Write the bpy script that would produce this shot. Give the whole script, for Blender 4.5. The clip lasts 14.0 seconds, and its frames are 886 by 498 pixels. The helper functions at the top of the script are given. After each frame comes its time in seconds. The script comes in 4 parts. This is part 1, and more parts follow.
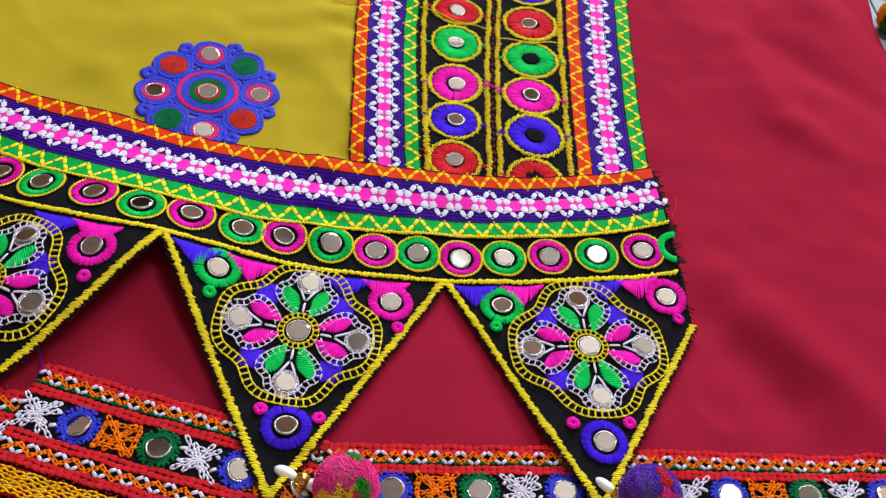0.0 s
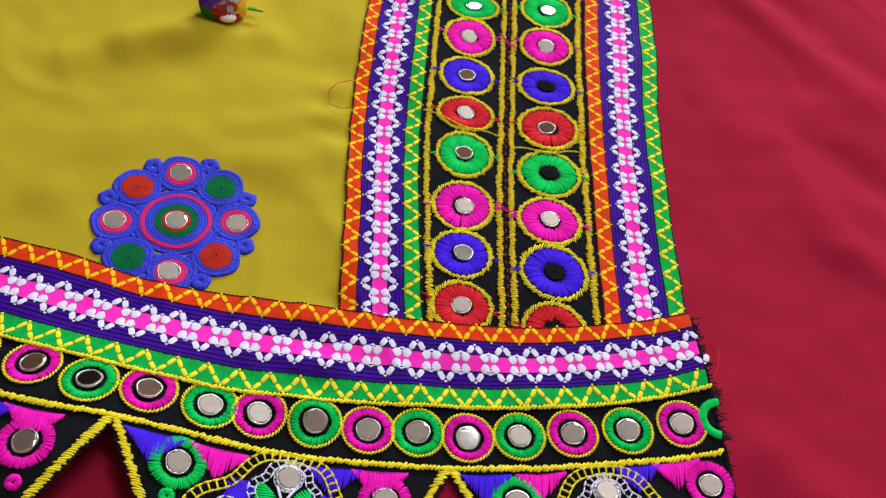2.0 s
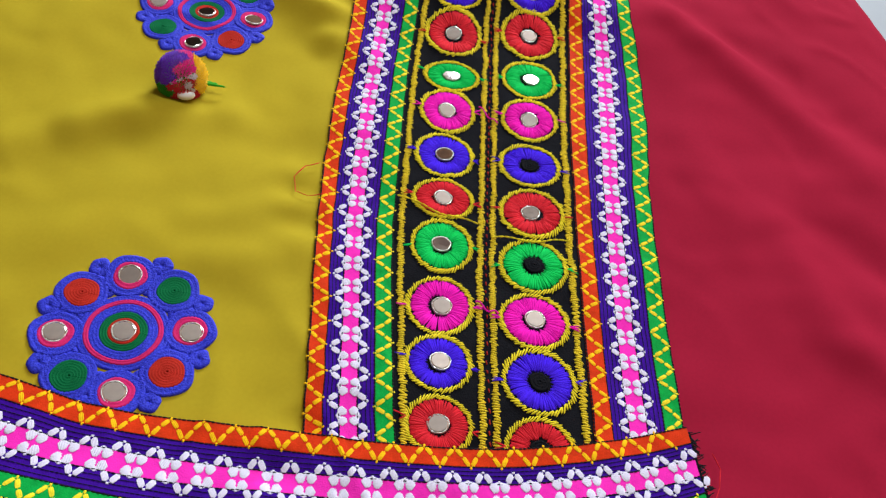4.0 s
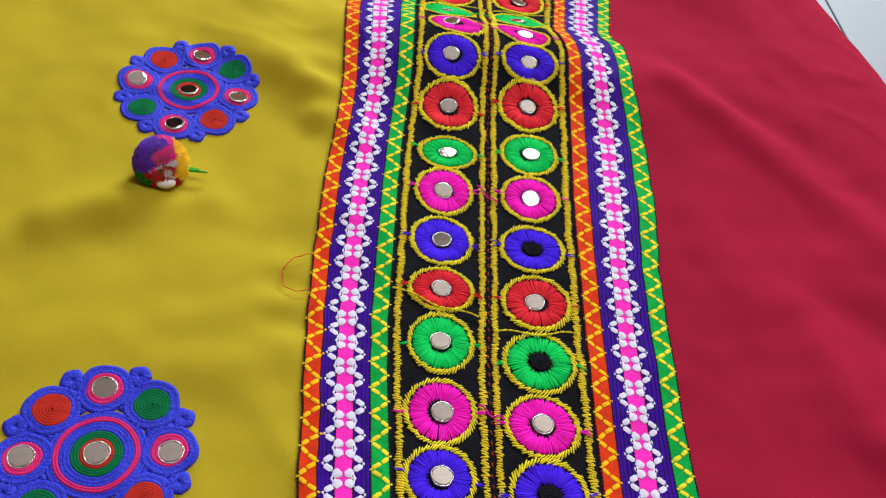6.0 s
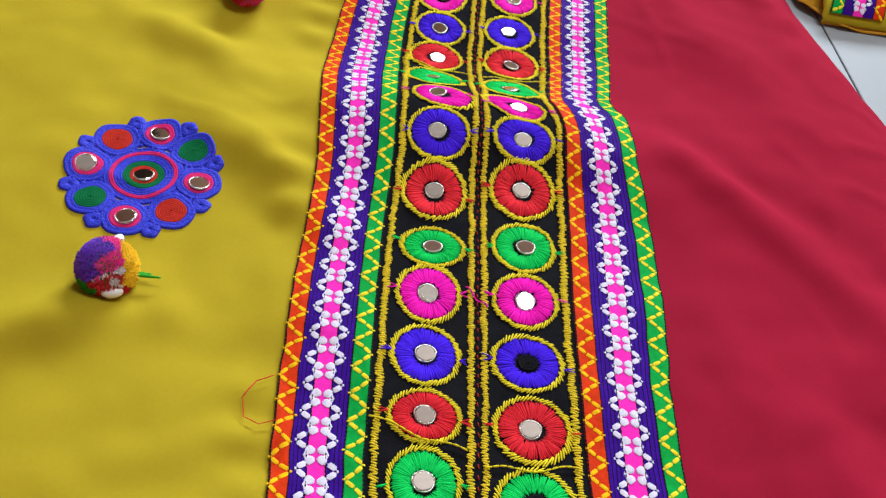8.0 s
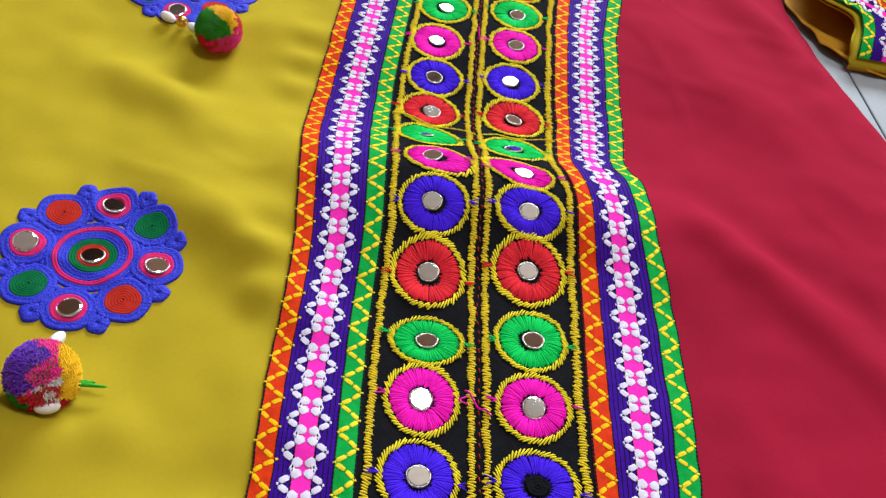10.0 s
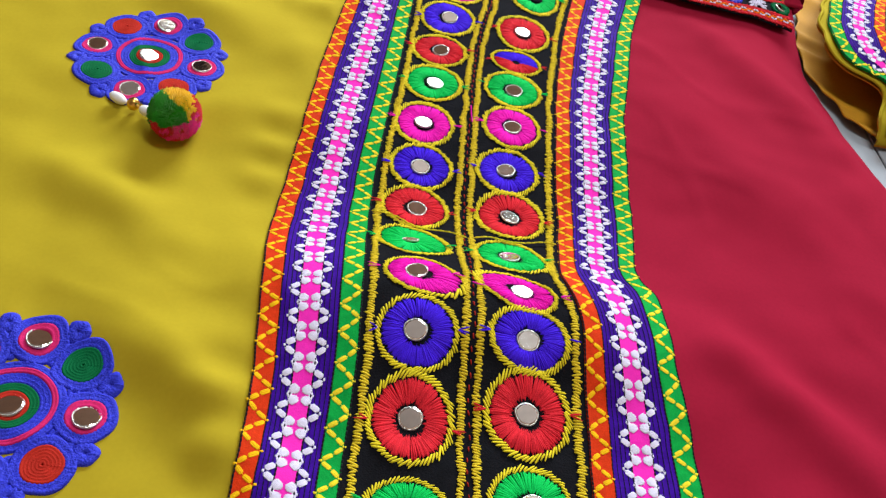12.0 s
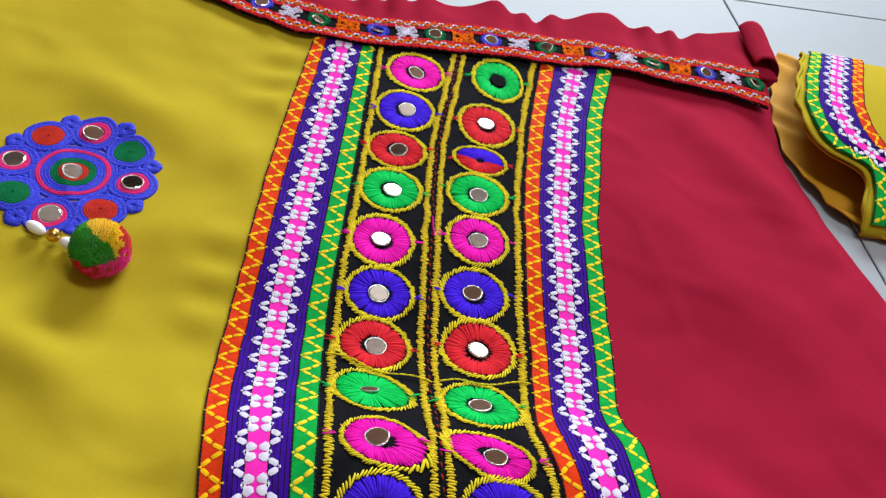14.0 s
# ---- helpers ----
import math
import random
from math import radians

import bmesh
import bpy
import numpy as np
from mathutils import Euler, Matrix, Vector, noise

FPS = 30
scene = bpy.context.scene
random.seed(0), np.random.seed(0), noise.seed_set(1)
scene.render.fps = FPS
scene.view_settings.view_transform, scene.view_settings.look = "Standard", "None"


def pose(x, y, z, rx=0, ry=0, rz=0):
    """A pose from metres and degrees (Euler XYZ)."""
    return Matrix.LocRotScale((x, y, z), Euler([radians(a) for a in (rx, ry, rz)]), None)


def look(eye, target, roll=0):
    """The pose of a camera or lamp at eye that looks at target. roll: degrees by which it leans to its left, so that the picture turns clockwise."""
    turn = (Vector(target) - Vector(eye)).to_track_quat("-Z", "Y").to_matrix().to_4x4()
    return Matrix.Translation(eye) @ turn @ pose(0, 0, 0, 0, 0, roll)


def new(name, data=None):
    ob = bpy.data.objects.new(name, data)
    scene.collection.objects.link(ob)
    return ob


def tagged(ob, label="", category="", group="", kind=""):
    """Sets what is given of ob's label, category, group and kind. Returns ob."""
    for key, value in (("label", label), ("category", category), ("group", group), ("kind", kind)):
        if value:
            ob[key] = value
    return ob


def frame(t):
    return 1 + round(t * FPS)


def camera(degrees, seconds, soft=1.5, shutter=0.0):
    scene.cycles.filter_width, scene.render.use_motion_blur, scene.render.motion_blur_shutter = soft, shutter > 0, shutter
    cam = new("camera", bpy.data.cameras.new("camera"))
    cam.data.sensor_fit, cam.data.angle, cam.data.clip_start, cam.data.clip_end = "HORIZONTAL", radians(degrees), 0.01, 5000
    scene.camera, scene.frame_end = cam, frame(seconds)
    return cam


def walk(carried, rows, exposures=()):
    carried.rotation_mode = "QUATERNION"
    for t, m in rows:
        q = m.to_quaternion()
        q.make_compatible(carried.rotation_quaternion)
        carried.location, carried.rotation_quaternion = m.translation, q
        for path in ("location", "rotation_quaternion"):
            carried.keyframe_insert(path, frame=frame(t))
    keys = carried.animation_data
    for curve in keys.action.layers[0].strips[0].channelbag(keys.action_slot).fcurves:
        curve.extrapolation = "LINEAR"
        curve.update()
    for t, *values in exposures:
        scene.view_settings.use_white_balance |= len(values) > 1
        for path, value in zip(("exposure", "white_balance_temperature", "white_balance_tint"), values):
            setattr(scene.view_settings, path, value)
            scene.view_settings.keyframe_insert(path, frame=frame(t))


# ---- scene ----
cam = camera(51.1, 14.0, soft=1.3)
PATH = [
    (0, (-0.034, 0.004, 0.388), (0.109, 1.266, -1.157), 12.5),
    (0.5, (-0.039, 0.026, 0.388), (0.106, 1.285, -1.159), 12.9),
    (1, (-0.041, 0.053, 0.386), (0.097, 1.314, -1.161), 12.9),
    (1.5, (-0.045, 0.079, 0.383), (0.1, 1.342, -1.161), 13.2),
    (2, (-0.042, 0.114, 0.378), (0.101, 1.38, -1.164), 13.1),
    (2.5, (-0.036, 0.132, 0.379), (0.109, 1.405, -1.157), 13.0),
    (3, (-0.036, 0.15, 0.377), (0.126, 1.432, -1.15), 13.6),
    (3.5, (-0.038, 0.164, 0.376), (0.131, 1.447, -1.148), 13.8),
    (6, (-0.043, 0.222, 0.372), (0.127, 1.562, -1.103), 12.3),
    (6.5, (-0.043, 0.237, 0.372), (0.135, 1.576, -1.102), 12.6),
    (7, (-0.042, 0.253, 0.37), (0.143, 1.599, -1.098), 12.8),
    (7.5, (-0.042, 0.272, 0.365), (0.145, 1.627, -1.094), 12.9),
    (8, (-0.042, 0.299, 0.364), (0.149, 1.654, -1.094), 13.0),
    (8.5, (-0.039, 0.321, 0.363), (0.156, 1.676, -1.095), 13.0),
    (11, (-0.047, 0.408, 0.331), (0.175, 1.802, -1.086), 14.4),
    (11.5, (-0.041, 0.431, 0.331), (0.182, 1.829, -1.081), 14.5),
    (12, (-0.042, 0.457, 0.329), (0.188, 1.857, -1.081), 14.6),
    (12.5, (-0.047, 0.475, 0.335), (0.197, 1.873, -1.075), 14.9),
    (13, (-0.042, 0.487, 0.336), (0.253, 1.896, -1.052), 15.1),
    (13.5, (-0.04, 0.513, 0.341), (0.261, 1.918, -1.05), 15.3),
    (14, (-0.046, 0.537, 0.34), (0.27, 1.944, -1.046), 15.8),
]
walk(cam, [(t, look(eye, target, roll)) for t, eye, target, roll in PATH], [(0.0, -0.04), (2.5, -0.16), (6.5, -0.16), (8.5, -0.10), (11.5, -0.13), (14.0, -0.26)])

# ---- world, lights ----
world = bpy.data.worlds.new("room_air")
scene.world = world
world.use_nodes = True
world.node_tree.nodes["Background"].inputs[0].default_value = (0.75, 0.85, 1.0, 1)
world.node_tree.nodes["Background"].inputs[1].default_value = 0.05


def area(name, m, w, h, watts, colour):
    d = bpy.data.lights.new(name, "AREA")
    d.shape, d.size, d.size_y, d.energy, d.color = "RECTANGLE", w, h, watts, colour
    o = new(name, d)
    o.matrix_world = m
    return o


# unseen main lamp added on the north side to shade the folds
area("unseen_north_light", pose(0.75, 3.37, 1.40, -90, 0, 0), 1.6, 0.9, 205, (0.82, 0.92, 1.0))
area("ceiling_light", look((0.6, 0.9, 2.55), (0.55, 0.8, 0.0)), 1.2, 0.3, 40, (0.88, 0.96, 1.0))

# ---- materials ----


def mat(name, colour, rough=0.6, vary=0.18, scale=60.0, bump=0.15, fine=900.0, metal=0.0, sheen=0.0, spec=0.35, weave=0.0, island=0.0):
    m = bpy.data.materials.new(name)
    m.use_nodes = True
    t = m.node_tree
    b = t.nodes["Principled BSDF"]
    b.inputs["Roughness"].default_value = rough
    b.inputs["Metallic"].default_value = metal
    b.inputs["Specular IOR Level"].default_value = spec
    b.inputs["Sheen Weight"].default_value = sheen
    co = t.nodes.new("ShaderNodeTexCoord")
    n1 = t.nodes.new("ShaderNodeTexNoise")
    n1.inputs["Scale"].default_value, n1.inputs["Detail"].default_value = scale, 4
    n2 = t.nodes.new("ShaderNodeTexNoise")
    n2.inputs["Scale"].default_value, n2.inputs["Detail"].default_value = fine, 2
    for n in (n1, n2):
        t.links.new(co.outputs["Object"], n.inputs["Vector"])
    add = t.nodes.new("ShaderNodeMath")
    add.operation = "MULTIPLY_ADD"
    add.inputs[1].default_value = 0.6
    t.links.new(n2.outputs["Fac"], add.inputs[0])
    t.links.new(n1.outputs["Fac"], add.inputs[2])
    last = add.outputs[0]
    if island:
        g = t.nodes.new("ShaderNodeNewGeometry")
        more = t.nodes.new("ShaderNodeMath")
        more.operation = "MULTIPLY_ADD"
        more.inputs[1].default_value = island
        t.links.new(g.outputs["Random Per Island"], more.inputs[0])
        t.links.new(last, more.inputs[2])
        last = more.outputs[0]
    mid = 0.8 + island / 2
    ramp = t.nodes.new("ShaderNodeMapRange")
    ramp.inputs["From Min"].default_value, ramp.inputs["From Max"].default_value = mid - 0.4, mid + 0.4
    ramp.inputs["To Min"].default_value, ramp.inputs["To Max"].default_value = 1 - vary, 1 + vary
    t.links.new(last, ramp.inputs["Value"])
    mul = t.nodes.new("ShaderNodeVectorMath")
    mul.operation = "SCALE"
    mul.inputs[0].default_value = colour
    t.links.new(ramp.outputs[0], mul.inputs["Scale"])
    t.links.new(mul.outputs[0], b.inputs["Base Color"])
    if bump:
        bp = t.nodes.new("ShaderNodeBump")
        bp.inputs["Strength"].default_value, bp.inputs["Distance"].default_value = bump, 0.0006
        if weave:
            w1 = t.nodes.new("ShaderNodeTexWave")
            w2 = t.nodes.new("ShaderNodeTexWave")
            w2.bands_direction = "Y"
            for w in (w1, w2):
                w.inputs["Scale"].default_value, w.inputs["Distortion"].default_value = weave, 0.6
                t.links.new(co.outputs["Object"], w.inputs["Vector"])
            mx = t.nodes.new("ShaderNodeMath")
            mx.operation = "ADD"
            t.links.new(w1.outputs["Fac"], mx.inputs[0])
            t.links.new(w2.outputs["Fac"], mx.inputs[1])
            t.links.new(mx.outputs[0], bp.inputs["Height"])
        else:
            t.links.new(n2.outputs["Fac"], bp.inputs["Height"])
        t.links.new(bp.outputs[0], b.inputs["Normal"])
    return m


def thread(name, colour, vary=0.3):
    return mat(name, colour, rough=0.65, vary=vary, scale=220, bump=0.35, fine=1500, spec=0.025, island=0.35)


YELLOW = mat("yellow_cotton", (0.393, 0.294, 0.017), 0.85, 0.08, 14, 0.07, 500, spec=0.03, weave=900)
RED = mat("red_cotton", (0.285, 0.0100, 0.031), 0.9, 0.12, 12, 0.07, 500, spec=0.02, weave=900)
MUSTARD = mat("mustard_lining", (0.50, 0.23, 0.010), 0.7, 0.14, 30, 0.07, 500, spec=0.2, weave=900)
BLACK = mat("black_felt", (0.0075, 0.0075, 0.0095), 0.9, 0.4, 120, 0.5, 1200, spec=0.03)
T_YELLOW = thread("yellow_thread", (0.76, 0.62, 0.028), 0.2)
T_CORD = thread("mustard_thread", (0.72, 0.54, 0.03), 0.22)
T_GOLD = thread("golden_thread", (0.82, 0.46, 0.008), 0.2)
T_RED = thread("red_thread", (0.62, 0.022, 0.034), 0.22)
T_BLUE = thread("blue_thread", (0.060, 0.016, 0.66), 0.22)
T_MAGENTA = thread("magenta_thread", (0.78, 0.012, 0.42), 0.2)
T_GREEN = thread("green_thread", (0.006, 0.52, 0.095), 0.2)
T_ORANGE = thread("orange_thread", (0.80, 0.17, 0.006))
T_WHITE = thread("white_thread", (0.68, 0.64, 0.78), 0.08)
T_BLACK = thread("black_thread", (0.012, 0.011, 0.014))
T_PINK = thread("pink_thread", (0.55, 0.022, 0.13), 0.25)
T_BRICK = thread("brick_red_thread", (0.42, 0.025, 0.015), 0.25)
T_PINE = thread("pine_green_thread", (0.004, 0.12, 0.04), 0.25)
T_COBALT = mat("cobalt_crochet", (0.026, 0.034, 0.50), 0.6, 0.35, 500, 1.0, 1100, spec=0.15, island=0.2)
T_CRIMSON = thread("crimson_thread", (0.52, 0.016, 0.024), 0.25)
R_ORANGE = thread("orange_ribbon", (0.56, 0.034, 0.006), 0.3)
R_PURPLE = thread("purple_ribbon", (0.038, 0.0035, 0.23), 0.3)
R_PINK = thread("hot_pink_ribbon", (0.78, 0.025, 0.40), 0.12)
R_GREEN = thread("green_ribbon", (0.004, 0.29, 0.045), 0.3)
MIRROR = mat("mirror_glass", (0.80, 0.80, 0.78), 0.05, 0.06, 300, 0.03, 300, metal=1.0)
# near-black mirror copy: a dark reflection held in the base colour
DARKGLASS = mat("dark_reflecting_mirror", (0.05, 0.05, 0.05), 0.25, 0.5, 300, 0.1, 300, metal=0.6)
SILVER = mat("silver_foil", (0.55, 0.54, 0.51), 0.3, 0.2, 500, 0.6, 1500, metal=1.0)
GOLD = mat("gold_bead", (0.75, 0.45, 0.10), 0.25, 0.15, 300, 0.2, 800, metal=1.0)
PEARL = mat("white_bead_plastic", (0.82, 0.82, 0.84), 0.3, 0.05, 200, 0.05, 600, spec=0.5)
TILE = mat("white_floor_tile", (0.30, 0.322, 0.348), 0.5, 0.03, 5, 0.04, 60, spec=0.12)
GROUT = mat("grey_grout", (0.20, 0.21, 0.22), 0.9, 0.2, 60, 0.3, 500)
PLASTER = mat("cream_wall_paint", (0.42, 0.27, 0.19), 0.8, 0.05, 3, 0.1, 80)
CEILING = mat("dim_ceiling_paint", (0.33, 0.26, 0.22), 0.85, 0.03, 3, 0.1, 80)
# colour of the unseen panel that gives the mirrors something dark
DARKPANEL = mat("dark_panel_brown", (0.035, 0.02, 0.014), 0.5, 0.3, 12, 0.2, 80)

# ---- the cloth's relief and the plan's lines ----


def spline(pts, smooth=0.008):
    """A smooth function through (s, value) pairs."""
    s = np.array([p[0] for p in pts])
    v = np.array([p[1] for p in pts])
    g = np.arange(s[0] - 0.1, s[-1] + 0.1, 0.002)
    lo = v[0] + (g - s[0]) * (v[1] - v[0]) / (s[1] - s[0])
    hi = v[-1] + (g - s[-1]) * (v[-1] - v[-2]) / (s[-1] - s[-2])
    w = np.where(g < s[0], lo, np.where(g > s[-1], hi, np.interp(g, s, v)))
    n = int(smooth * 3 / 0.002)
    k = np.exp(-(np.arange(-n, n + 1) * 0.002 / smooth) ** 2 / 2)
    k /= k.sum()
    w = np.convolve(np.pad(w, n, mode="reflect", reflect_type="odd"), k, mode="valid")

    def at(q):
        return float(np.interp(q, g, w)) if isinstance(q, float) else np.interp(q, g, w)

    return at


# x by y along the front panel
line_a = spline([(.37, -.055), (.40, -.058), (.44, -.061), (.468, -.064), (.51, -.067), (.55, -.069), (.60, -.0697), (.63, -.0695), (.66, -.068), (.69, -.0685), (.73, -.072), (.78, -.0755), (.82, -.073), (.86, -.070), (.92, -.066), (.97, -.061), (1.057, -.050), (1.08, -.047)])
line_b = spline([(.37, -.013), (.40, -.017), (.433, -.020), (.476, -.024), (.51, -.026), (.58, -.0272), (.64, -.0275), (.70, -.0255), (.74, -.027), (.79, -.027), (.845, -.0255), (.90, -.021), (.937, -.018), (.964, -.016), (1.052, -.010), (1.08, -.008)])
line_c = spline([(.37, .030), (.43, .027), (.47, .0255), (.60, .025), (.75, .0235), (.82, .0235), (.86, .0245), (.90, .026), (.95, .029), (.98, .032), (1.0, .036), (1.064, .047), (1.09, .051)])
line_d = spline([(.37, .080), (.40, .079), (.46, .077), (.52, .076), (.61, .0755), (.66, .077), (.69, .077), (.71, .0758), (.735, .0755), (.752, .072), (.768, .069), (.79, .0722), (.82, .0755), (.87, .0765), (.924, .080), (.96, .084), (1.0, .0895), (1.062, .102), (1.09, .108)], 0.005)
line_e = spline([(.37, .125), (.41, .124), (.46, .1225), (.53, .1215), (.565, .122), (.61, .1255), (.66, .1265), (.69, .125), (.72, .1215), (.757, .1205), (.770, .1205), (.777, .1145), (.79, .114), (.82, .118), (.87, .1205), (.916, .123), (.968, .132), (1.014, .140), (1.08, .159), (1.1, .165)], 0.003)
red_edge = spline([(.0, .35), (.3, .345), (.56, .334), (.62, .331), (.70, .340), (.788, .341), (.827, .333), (.867, .320), (.911, .306), (.95, .298), (.97, .293), (1.014, .286), (1.066, .280), (1.12, .286)])
# y by x along the hem and the waist
hem_top = spline([(-.45, .449), (-.261, .400), (-.226, .391), (-.192, .387), (-.172, .383), (-.151, .377), (-.120, .375), (-.088, .376), (-.055, .377), (-.029, .376), (.004, .377), (.037, .381), (.071, .387), (.123, .402), (.15, .411)])
hem_bottom = spline([(-.45, .417), (-.241, .346), (-.207, .334), (-.175, .328), (-.144, .324), (-.115, .323), (-.085, .324), (-.055, .326), (-.025, .329), (.006, .332), (.038, .336), (.070, .342), (.103, .351), (.132, .361), (.15, .367)])
row_bottom = spline([(-.45, .39), (-.228, .311), (-.196, .302), (-.165, .297), (-.141, .298), (-.110, .297), (-.081, .296), (-.051, .296), (-.022, .298), (.005, .301), (.038, .305), (.069, .311), (.101, .318), (.134, .327), (.15, .332)])
waist_low = spline([(-.5, 1.24), (-.2, 1.125), (-.111, 1.083), (-.078, 1.069), (-.033, 1.060), (.004, 1.064), (.043, 1.070), (.082, 1.071), (.123, 1.074), (.17, 1.079), (.204, 1.070), (.268, 1.067), (.30, 1.067)], 0.012)
waist_high = spline([(-.5, 1.275), (-.2, 1.16), (-.122, 1.119), (-.073, 1.099), (-.035, 1.092), (.004, 1.094), (.044, 1.103), (.085, 1.105), (.127, 1.107), (.17, 1.108), (.20, 1.104), (.278, 1.112), (.30, 1.112)], 0.012)

# folds: from, to, half width, height
FOLDS = [
    ((.150, .742), (.270, .610), .013, .0055), ((.165, .760), (.290, .640), .012, -.0035), ((.155, .735), (.255, .668), .010, .003),
    ((.198, .550), (.225, .470), .012, .0050), ((.215, .478), (.262, .440), .012, .004), ((.225, .560), (.300, .500), .012, -.004),
    ((.205, 1.035), (.270, .930), .013, .005), ((.160, .330), (.236, .246), .012, .005), ((.150, .300), (.20, .23), .012, -.003),
    ((.17, .93), (.25, .80), .022, .005), ((.15, .62), (.19, .50), .014, .0025),
    ((-.125, .724), (-.060, .645), .012, .0050), ((-.132, .466), (-.070, .474), .010, .0035), ((-.225, .53), (-.150, .590), .013, .0045),
    ((-.205, .814), (-.140, .782), .012, .0045), ((-.142, .715), (-.090, .680), .011, .004), ((-.150, .848), (-.080, .890), .013, .0035),
    ((-.19, .992), (-.085, .936), .013, .0050), ((-.172, .804), (-.120, .765), .012, .004), ((-.210, .425), (-.155, .540), .013, .0045),
    ((-.150, .482), (-.068, .516), .010, .003), ((-.205, .548), (-.128, .574), .010, .006), ((-.26, .60), (-.20, .70), .014, .004), ((-.28, .78), (-.21, .88), .014, .004),
]
F = np.array([(a[0], a[1], b[0], b[1], w * .95, h * 1.25) for a, b, w, h in FOLDS])


def dress_heights(x, y):
    """The cloth's height over the plan, for arrays of places."""
    s = np.where(y < .74, .032, .026)
    h = .019 * np.exp(-((y - .74) / s) ** 2 / 2 - ((x - .02) / .085) ** 2 / 2)
    h -= .008 * np.exp(-((y - .825) / .03) ** 2 / 2 - ((x - .02) / .12) ** 2 / 2)
    for x0, y0, x1, y1, w, up in F:
        dx, dy = x1 - x0, y1 - y0
        k = np.clip(((x - x0) * dx + (y - y0) * dy) / (dx * dx + dy * dy), 0, 1)
        off = (x - x0 - dx * k) ** 2 + (y - y0 - dy * k) ** 2
        h += up * np.sqrt(np.sin(np.pi * np.clip(k, 0.12, 0.88))) * np.exp(-off / (2 * w * w))
    h += np.array([0.0022 * noise.noise((a * 16, b * 16, 1.3)) + 0.0011 * noise.noise((a * 48, b * 48, 4.1)) + 0.0016 * max(0.0, 0.16 - abs(noise.noise((a * 22 + b * 9, b * 15 - a * 6, 7.7)))) / 0.16 * max(0.0, noise.noise((a * 9, b * 9, 2.2)) + 0.25) for a, b in zip(x, y)])
    h += .0016 * np.exp(-((x - line_a(y) + .012) / .013) ** 2) * np.sin(y * 150 + 3 * np.sin(y * 37))
    q = np.clip((x - red_edge(y) + .055) / .055, 0, 1) * np.clip((1.12 - y) / .08, .35, 1)
    return h - .0038 - .016 * q * q


def hem_heights(x, y):
    """The hem border stands off the cloth in places."""
    h = dress_heights(x, y) - .0012 + .017 * np.exp(-((y - .285) / .045) ** 2 / 2 - ((x + .165) / .05) ** 2 / 2)
    h += .006 * np.exp(-((y - .375) / .05) ** 2 / 2 - ((x - .145) / .022) ** 2 / 2) + .004 * np.exp(-((y - .19) / .03) ** 2 / 2 - ((x - .08) / .03) ** 2 / 2)
    return h + .003 * np.exp(-((y - .18) / .03) ** 2 / 2 - ((x + .066) / .03) ** 2 / 2)


heights = dress_heights


def relief(x, y):
    return float(heights(np.array([x], dtype=float), np.array([y], dtype=float))[0])


